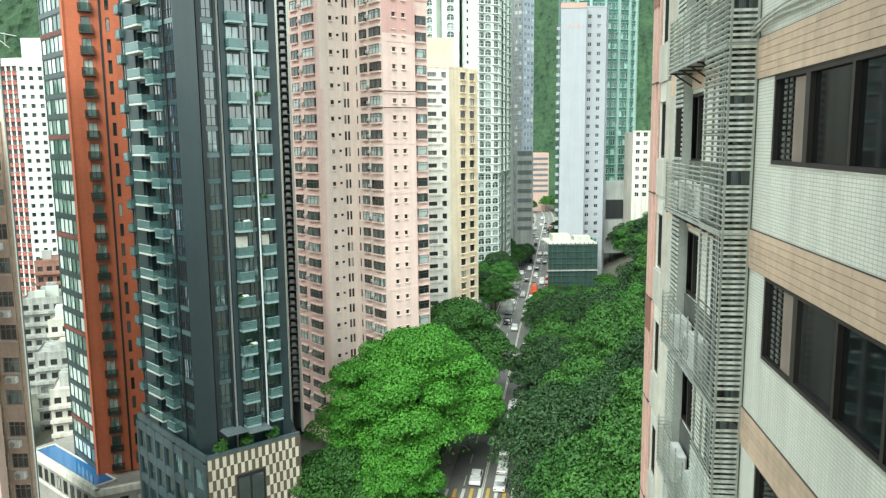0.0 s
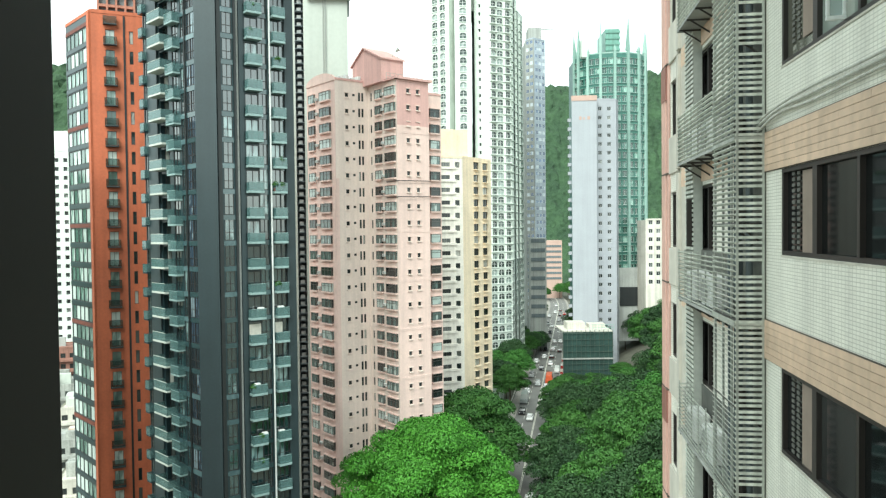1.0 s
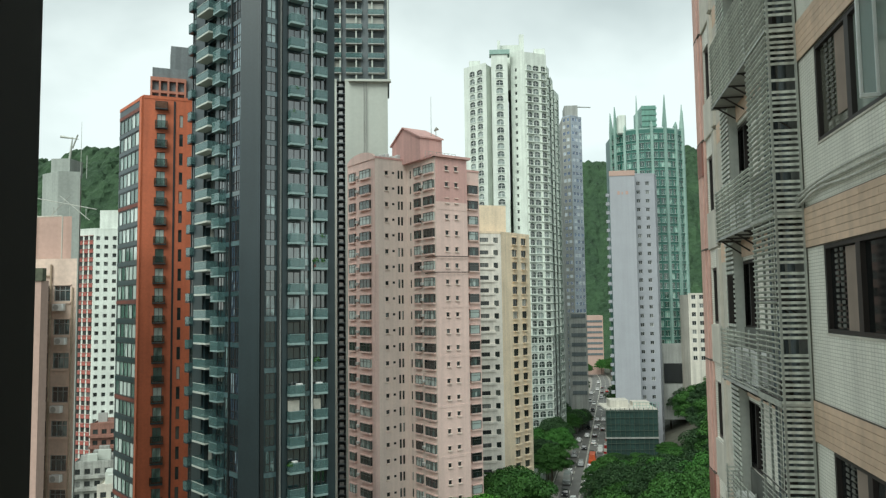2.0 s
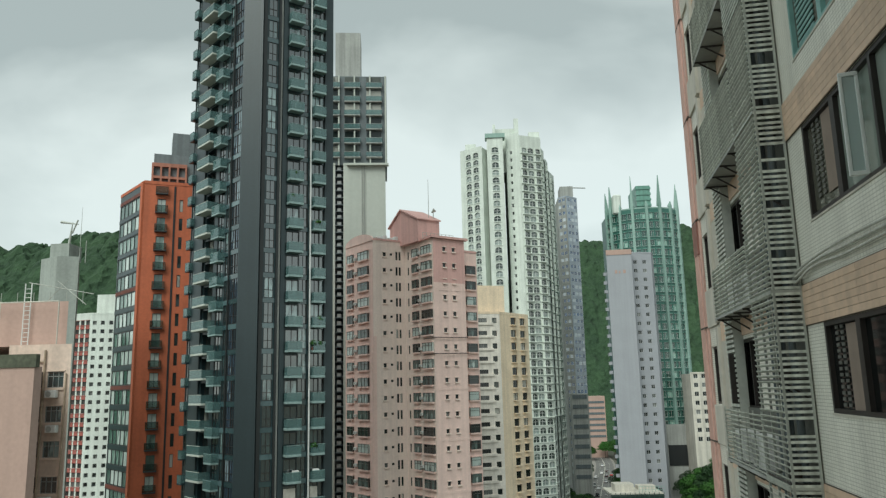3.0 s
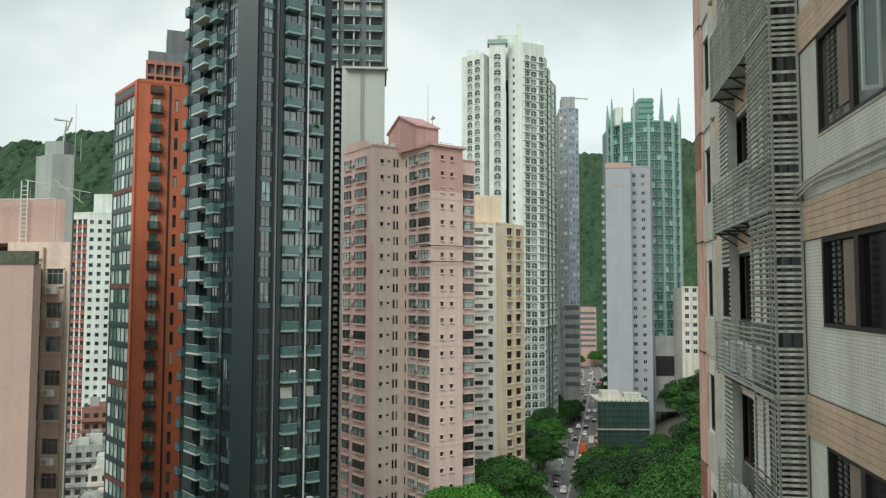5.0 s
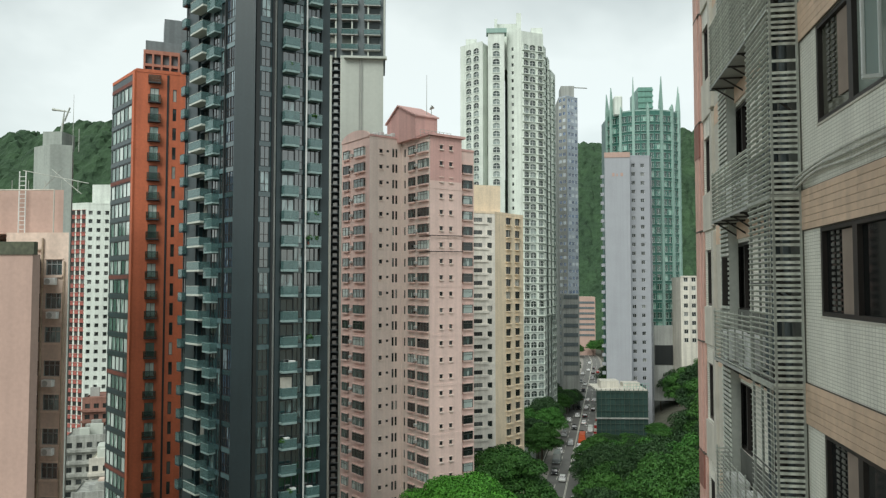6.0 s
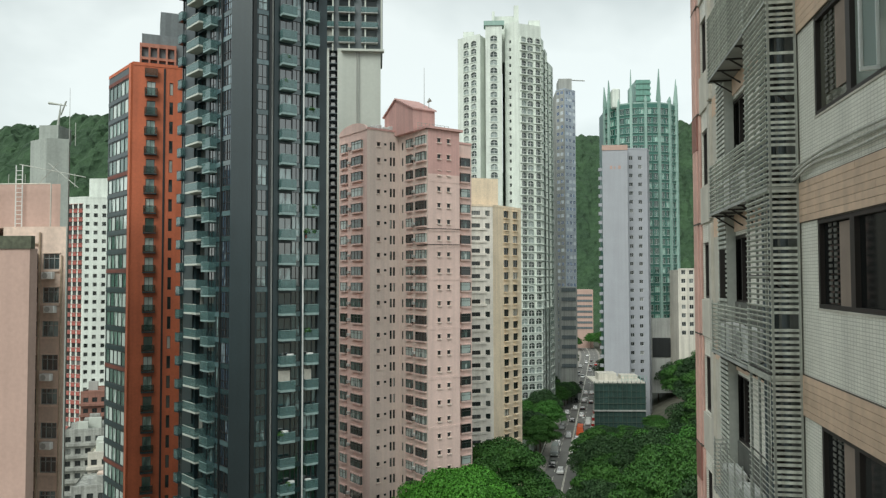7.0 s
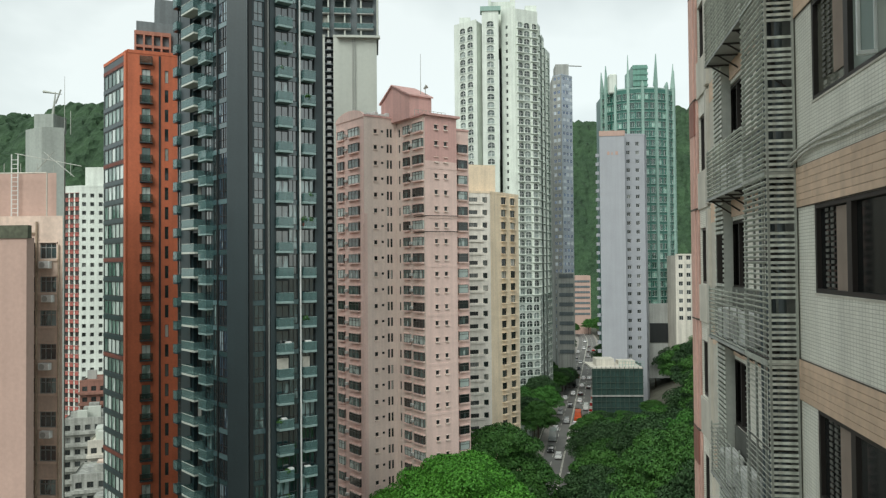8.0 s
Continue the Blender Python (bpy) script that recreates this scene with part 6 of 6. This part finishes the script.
# ---- trees ----
def crown_lobes(rx, rz, base, n, seed, small=0.28):
    """Lobes spread over a dome of that half-width and height, with gaps."""
    rnd = random.Random(seed)
    out = [(0, 0, base + rz * 0.3, rx * 0.74, rz * 0.58)]
    for k in range(n):
        a = k * 2.39996 + rnd.uniform(-0.3, 0.3)
        h = (k + 0.5) / n
        el = math.asin(min(1, h * 1.05)) if h < 0.95 else 1.4
        q = rnd.uniform(0.72, 0.98)
        r = rx * small * rnd.uniform(0.65, 1.4)
        out.append((rx * q * math.cos(el) * math.cos(a), rx * q * math.cos(el) * math.sin(a), base + rz * q * math.sin(el), r, r * 0.6))
    return out


def make_tree(at, lobes, count, size, mat, height, trunk, seed, label):
    t = thing("tree", at, label, "tree")
    bm = bmesh.new()
    rnd = random.Random(seed)
    top = Vector((0, 0, height))
    tube(bm, (0, 0, -1.5), top, trunk, trunk * 0.6)
    for lb in rnd.sample(lobes[1:], min(9, len(lobes) - 1)):
        mid = Vector((lb[0] * 0.45, lb[1] * 0.45, height + (lb[2] - height) * 0.6))
        tube(bm, top * 0.9, mid, trunk * 0.45, trunk * 0.28, 6)
        tube(bm, mid, Vector(lb[:3]), trunk * 0.28, trunk * 0.08, 6)
    tr = new("trunk", mesh_of("trunk", bm, BARK))
    tr.parent = t
    cr = new("crown", leaf_mesh("crown", lobes, count, size, mat, seed))
    cr.parent = t
    return t


def plant_trees():
    # the great bright tree beside the road
    # its crown is lopped on the side of the carriageway
    lobes = [lb for lb in crown_lobes(15.0, 18.0, 5.5, 150, 1, 0.19) if not (lb[0] > 6 and lb[1] < 1 and lb[2] < 10.5) and not (lb[0] > 3 and lb[1] < -5 and lb[2] < 8.5)]
    make_tree((-4.0, 114, -1), lobes, 170000, 0.21, LEAF_BRIGHT, 10, 0.9, 2, "huge bright green spreading tree beside the road")
    make_tree((-14.5, 101, -4), crown_lobes(9.5, 10, 3, 50, 3, 0.25), 42000, 0.23, LEAF_MID, 7, 0.5, 4, "broad green tree at the foot of the towers")
    make_tree((-7.0, 100.5, -2), crown_lobes(6.8, 8.5, 3.2, 36, 13, 0.27), 30000, 0.22, LEAF_BRIGHT, 5, 0.4, 14, "bright green tree in front of the huge one")
    make_tree((3.5, 143, 0), crown_lobes(10.5, 13, 8, 60, 5, 0.24), 55000, 0.25, LEAF_MID, 9, 0.6, 6, "dense green tree in front of the cream tower")
    make_tree((-49.5, 104, -9), crown_lobes(3.5, 4, 3, 16, 9, 0.35), 4000, 0.28, LEAF_MID, 4, 0.25, 9, "small green tree by the pool podium")
    # wood on the slope across the road
    kinds = []
    for k, (mat, rx, rz) in enumerate(((LEAF_DARK, 6.0, 7.5), (LEAF_MID, 5.2, 7.0), (LEAF_DARK, 7.0, 8.0), (LEAF_MID, 6.4, 7.2), (LEAF_FRESH, 5.6, 7.5))):
        lobes = crown_lobes(rx, rz, 9.5 - rz * 0.3, 26 + 4 * k, 20 + k, 0.33)
        kinds.append((make_tree((20 + k, 140, 0), lobes, 20000, 0.22, mat, 9, 0.32, 30 + k, "dark green tree in the wood on the slope" if mat is LEAF_DARK else "green tree in the wood on the slope"), 9.5 - rz * 0.3 + rz * 1.1))
    rnd = random.Random(5)
    spots = []
    for y in range(74, 236, 8):
        for side in range(11, 66, 8):
            spots.append((y + rnd.uniform(-3, 3), side + rnd.uniform(-3, 3)))
    used = set()
    for k, (y, side) in enumerate(spots):
        if y < 132:
            side += 2.5
        x = road_x(y) + side
        if (33 < x < 56 and 238 < y) or x > 0.29 * y + 9:
            continue
        top = 15.0 + 0.48 * (side - 8) + rnd.uniform(-2.5, 2.0)
        if side < 34:
            top = min(top, 51 - 0.186 * y + max(0, side - 24) * 0.4 + rnd.uniform(-2, 0))
        g = ground_z(x, y)
        j = rnd.choice((0, 1, 1, 2, 2, 3, 4))
        t, h = kinds[j]
        sc = max(0.4, (top - g) / h)
        m = Matrix.LocRotScale((x, y, g - 0.3), Euler((0, 0, rnd.uniform(0, 6.28))), (max(0.75, min(sc, 1.15)), max(0.75, min(sc, 1.15)), sc))
        if j in used:
            o = copy_thing(t, m)
            o.scale = m.to_scale()
        else:
            used.add(j)
            t.matrix_basis = m
    # trees along the street further off, and on the slope behind
    far = [(-13, 262), (-15, 275), (-12, 290), (-14, 306), (-12, 322), (-16, 340), (-13, 365), (-13, 395), (-14, 430), (11, 330), (13, 360), (12, 400), (14, 450), (-16, 470), (-11, 282), (-11, 298), (-12, 314), (-11, 332), (-12, 350), (-18, 292), (-19, 310), (-18, 330), (-20, 352), (-12, 378), (-12, 412), (-19, 375), (-18, 400), (-24, 285), (-26, 300), (-22, 315), (-20, 255),
           (36, 275), (44, 262), (48, 252), (60, 262), (40, 272), (50, 275), (66, 258), (30, 285), (70, 275), (76, 250), (-3, 545), (-9, 538), (3, 552), (-14, 550), (9, 540), (24, 500), (10, 560), (-8, 570), (2, 600), (30, 560)]
    far = [(s, y) for s, y in far if s > 0 or y > 305]
    far = [(-8.8 if -15 < s < 0 else s, y) for s, y in far]
    # the belt in front of the white tower
    far += [(x - road_x(y), y) for x, y in ((5, 247), (9, 240), (13, 249), (17, 240), (19, 252), (20.5, 259), (12, 229), (16, 227), (7, 232), (15, 256), (2, 238), (10, 254), (21, 246), (13, 219), (16, 212))]
    # shrubby trees below the grey block at the bend
    far += [(x - road_x(y), y) for x, y in ((33, 306), (30, 297), (35, 313), (31.5, 314), (27.5, 289), (37, 317))]
    for k, (side, y) in enumerate(far):
        x = road_x(y) + side
        t, h = kinds[k % 5]
        sc = rnd.uniform(0.6, 0.95) if side < 0 and y < 270 else rnd.uniform(0.5, 0.7) if side < 0 else rnd.uniform(0.75, 1.0)
        o = copy_thing(t, Matrix.LocRotScale((x, y, ground_z(x, y) - 0.3), Euler((0, 0, rnd.uniform(0, 6.28))), (1, 1, 1)))
        o.scale = (sc, sc, sc)


plant_trees()


# ---- traffic and street things ----
def make_car(name, label, category, length, width, height, paint, cabin, y_cab, truck=False):
    """A vehicle with body, glazed cabin, wheels, lamps; it points along +y."""
    t = thing(name, (0, 0, 0), label, category)
    bm = bmesh.new()
    w, l = width / 2, length / 2
    box(bm, -w, w, -l, l, 0.32, 0.32 + height * 0.42, bevel=0.12)
    part("body", bm, paint, t)
    bm = bmesh.new()
    v = box(bm, -w * 0.92, w * 0.92, y_cab[0], y_cab[1], 0.30 + height * 0.42, height)
    for q in v[4:]:
        q.co.x *= 0.86
        q.co.y += 0.38 * (1 if q.co.y < (y_cab[0] + y_cab[1]) / 2 else -1) * (0.3 if truck else 1)
    part("cabin", bm, cabin, t)
    bm = bmesh.new()
    box(bm, -w * 0.78, w * 0.78, y_cab[0] + 0.42 * (0.4 if truck else 1), y_cab[1] - 0.42 * (0.4 if truck else 1), height - 0.02, height + 0.04, bevel=0.015)
    part("roof", bm, paint, t)
    for sx in (-1, 1):
        for sy in (-0.62, 0.62):
            bm = bmesh.new()
            tube(bm, (sx * (w - 0.2), sy * l, 0.33), (sx * (w + 0.01), sy * l, 0.33), 0.33, n=14)
            wh = part("wheel", bm, TYRE, t)
            bm = bmesh.new()
            tube(bm, (sx * (w + 0.0), sy * l, 0.33), (sx * (w + 0.02), sy * l, 0.33), 0.18, n=10)
            part("rim", bm, GALV, wh)
        for yy, mat, nm in ((l, WHITE_FRAME, "headlight"), (-l, RED_LAMP, "tail_light")):
            bm = bmesh.new()
            box(bm, sx * w * 0.72 - 0.16, sx * w * 0.72 + 0.16, yy - 0.04, yy + 0.02, 0.62, 0.80, bevel=0.01)
            part(nm, bm, mat, t)
    return t


TYRE = weathered("tyre", (0.015, 0.015, 0.015))
RED_LAMP = weathered("red_lamp", (0.35, 0.02, 0.02), rough=0.3)
CAR_GLASS = weathered("car_glass", (0.02, 0.025, 0.028), rough=0.08, streak=0)


def enamel(name, c):
    return weathered(name, c, rough=0.25, vary=0.04, streak=0.0)


def traffic():
    kinds = [
        make_car("car", "white saloon car in the traffic queue", "car", 4.5, 1.8, 1.45, enamel("white_enamel", (0.78, 0.78, 0.76)), CAR_GLASS, (-1.5, 0.9)),
        make_car("car", "black saloon car in the traffic queue", "car", 4.6, 1.8, 1.45, enamel("black_enamel", (0.015, 0.015, 0.017)), CAR_GLASS, (-1.5, 0.9)),
        make_car("car", "silver people carrier in the traffic queue", "car", 4.7, 1.8, 1.75, enamel("silver_enamel", (0.42, 0.43, 0.43)), CAR_GLASS, (-2.1, 1.2)),
        make_car("taxi", "red taxi with a pale roof", "taxi", 4.6, 1.75, 1.5, enamel("red_enamel", (0.45, 0.03, 0.02)), CAR_GLASS, (-1.5, 0.9)),
        make_car("van", "white delivery van on the street", "van", 5.2, 1.9, 2.2, enamel("van_enamel", (0.72, 0.72, 0.70)), enamel("van_side", (0.7, 0.7, 0.68)), (-2.5, 1.9), True),
        make_car("lorry", "orange red lorry on the street", "lorry", 7.5, 2.4, 3.1, enamel("orange_enamel", (0.55, 0.09, 0.03)), enamel("orange_box", (0.52, 0.10, 0.04)), (-3.6, 3.2), True),
        make_car("lorry", "grey lorry with a box body", "lorry", 7.0, 2.3, 3.0, enamel("grey_enamel", (0.30, 0.32, 0.31)), enamel("grey_box", (0.45, 0.46, 0.44)), (-3.4, 2.8), True),
    ]
    rows = [(0, -1.3, 109.5), (0, 2.6, 113), (2, 2.4, 118.5), (2, 2.4, 124), (1, 2.3, 129.5), (1, 2.3, 135), (0, 2.3, 141), (0, 2.6, 107.3), (3, -3.2, 100),
            (0, -4.2, 236), (2, -4.3, 262), (6, -4.2, 224), (5, 2.2, 252), (2, 1.4, 236), (0, 1.6, 243), (1, 1.5, 265), (0, -1.4, 300), (1, -1.6, 318), (2, -4.3, 330), (0, 1.6, 285), (1, 1.5, 300),
            (3, -1.5, 345), (0, -4.2, 362), (0, 1.5, 340), (4, 4.4, 270), (1, 4.4, 315), (0, -1.5, 395), (2, 1.6, 420), (0, -4.3, 440), (1, 1.5, 470), (0, 4.4, 380), (3, 4.3, 450), (0, -1.5, 500), (1, -3.9, 210), (0, -1.3, 203), (2, 1.4, 215), (0, 1.5, 225), (1, 4.2, 232), (0, 4.2, 246), (2, -1.4, 248), (1, -1.5, 275), (0, -4.1, 290), (2, 1.5, 318), (0, 4.2, 340), (1, -1.5, 370), (0, 1.5, 390), (2, -4.0, 405), (1, 1.5, 445), (0, -1.4, 460)]
    used = set()
    for k, u, y in rows:
        m = pose(road_x(y) + u, y, 0.004, 0, 0, -math.degrees(math.atan(0.165)) + (180 if u < 0 else 0))
        if k in used:
            copy_thing(kinds[k], m)
        else:
            used.add(k)
            kinds[k].matrix_basis = m


traffic()


def street_things():
    # yellow box at the crossing, bars across the lanes
    for k in range(9):
        bm = bmesh.new()
        strip(bm, -5.6 + 1.25 * k, -5.1 + 1.25 * k, 103.5, 107.0, 0.008)
        tagged(place("road_marking", mesh_of("road_marking", bm, YELLOW if k % 2 else LINE), None), "painted crossing bar on asphalt", "road marking", kind="structure")
    # lamp posts
    post = thing("street_lamp", (0, 0, 0), "slim grey street lamp on the footway", "street lamp", "street lamps")
    bm = bmesh.new()
    tube(bm, (0, 0, 0), (0, 0, 9.5), 0.11, 0.06)
    part("pole", bm, GALV, post)
    bm = bmesh.new()
    tube(bm, (0, 0, 9.4), (-1.9, 0, 9.9), 0.05, 0.04)
    part("arm", bm, GALV, post)
    bm = bmesh.new()
    box(bm, -2.6, -1.8, -0.16, 0.16, 9.82, 9.98, bevel=0.05)
    part("lamp_head", bm, WHITE_FRAME, post)
    for k, y in enumerate((118, 152, 190, 228, 266, 304, 342, 380)):
        m = pose(road_x(y) + 6.2, y, 0.14, 0, 0, 0)
        if k:
            copy_thing(post, m)
        else:
            post.matrix_basis = m
    # upright sign boards by the netted building
    for k, y in enumerate((232, 240, 249, 258, 270)):
        s = thing("sign_board", (road_x(y) + 6.4, y, 0.1), "upright red and white hoarding sign beside the road", "sign", "signs by the road")
        bm = bmesh.new()
        box(bm, road_x(y) + 6.0, road_x(y) + 6.85, y - 0.1, y + 0.1, 0.14, 5.2)
        part("board", bm, WHITE_FRAME if k % 2 else OFF_WHITE, s)
        bm = bmesh.new()
        box(bm, road_x(y) + 5.95, road_x(y) + 6.88, y - 0.14, y - 0.06, 2.2 + 0.4 * k, 3.4 + 0.4 * k)
        part("band", bm, RED_LAMP, s)
    # roadside parapet on the west footway
    bm = bmesh.new()
    strip(bm, -8.05, -7.82, 160, 255, 1.1)
    tagged(place("parapet", mesh_of("parapet", bm, OFF_WHITE), None), "pale concrete roadside parapet", "parapet", kind="structure")
    # small white tiled house between the trees
    h = thing("house", (11, 226, -2), "small white weathered house between trees", "house")
    bm = bmesh.new()
    prism(bm, [(8, 224), (14, 222), (15.5, 230), (9.5, 232)], -6, 5)
    part("wall", bm, WHITE, h)
    bm = bmesh.new()
    prism(bm, [(7.6, 223.6), (14.2, 221.5), (16, 230.3), (9.2, 232.5)], 5, 5.5)
    part("roof", bm, PALE_GREY, h)


street_things()
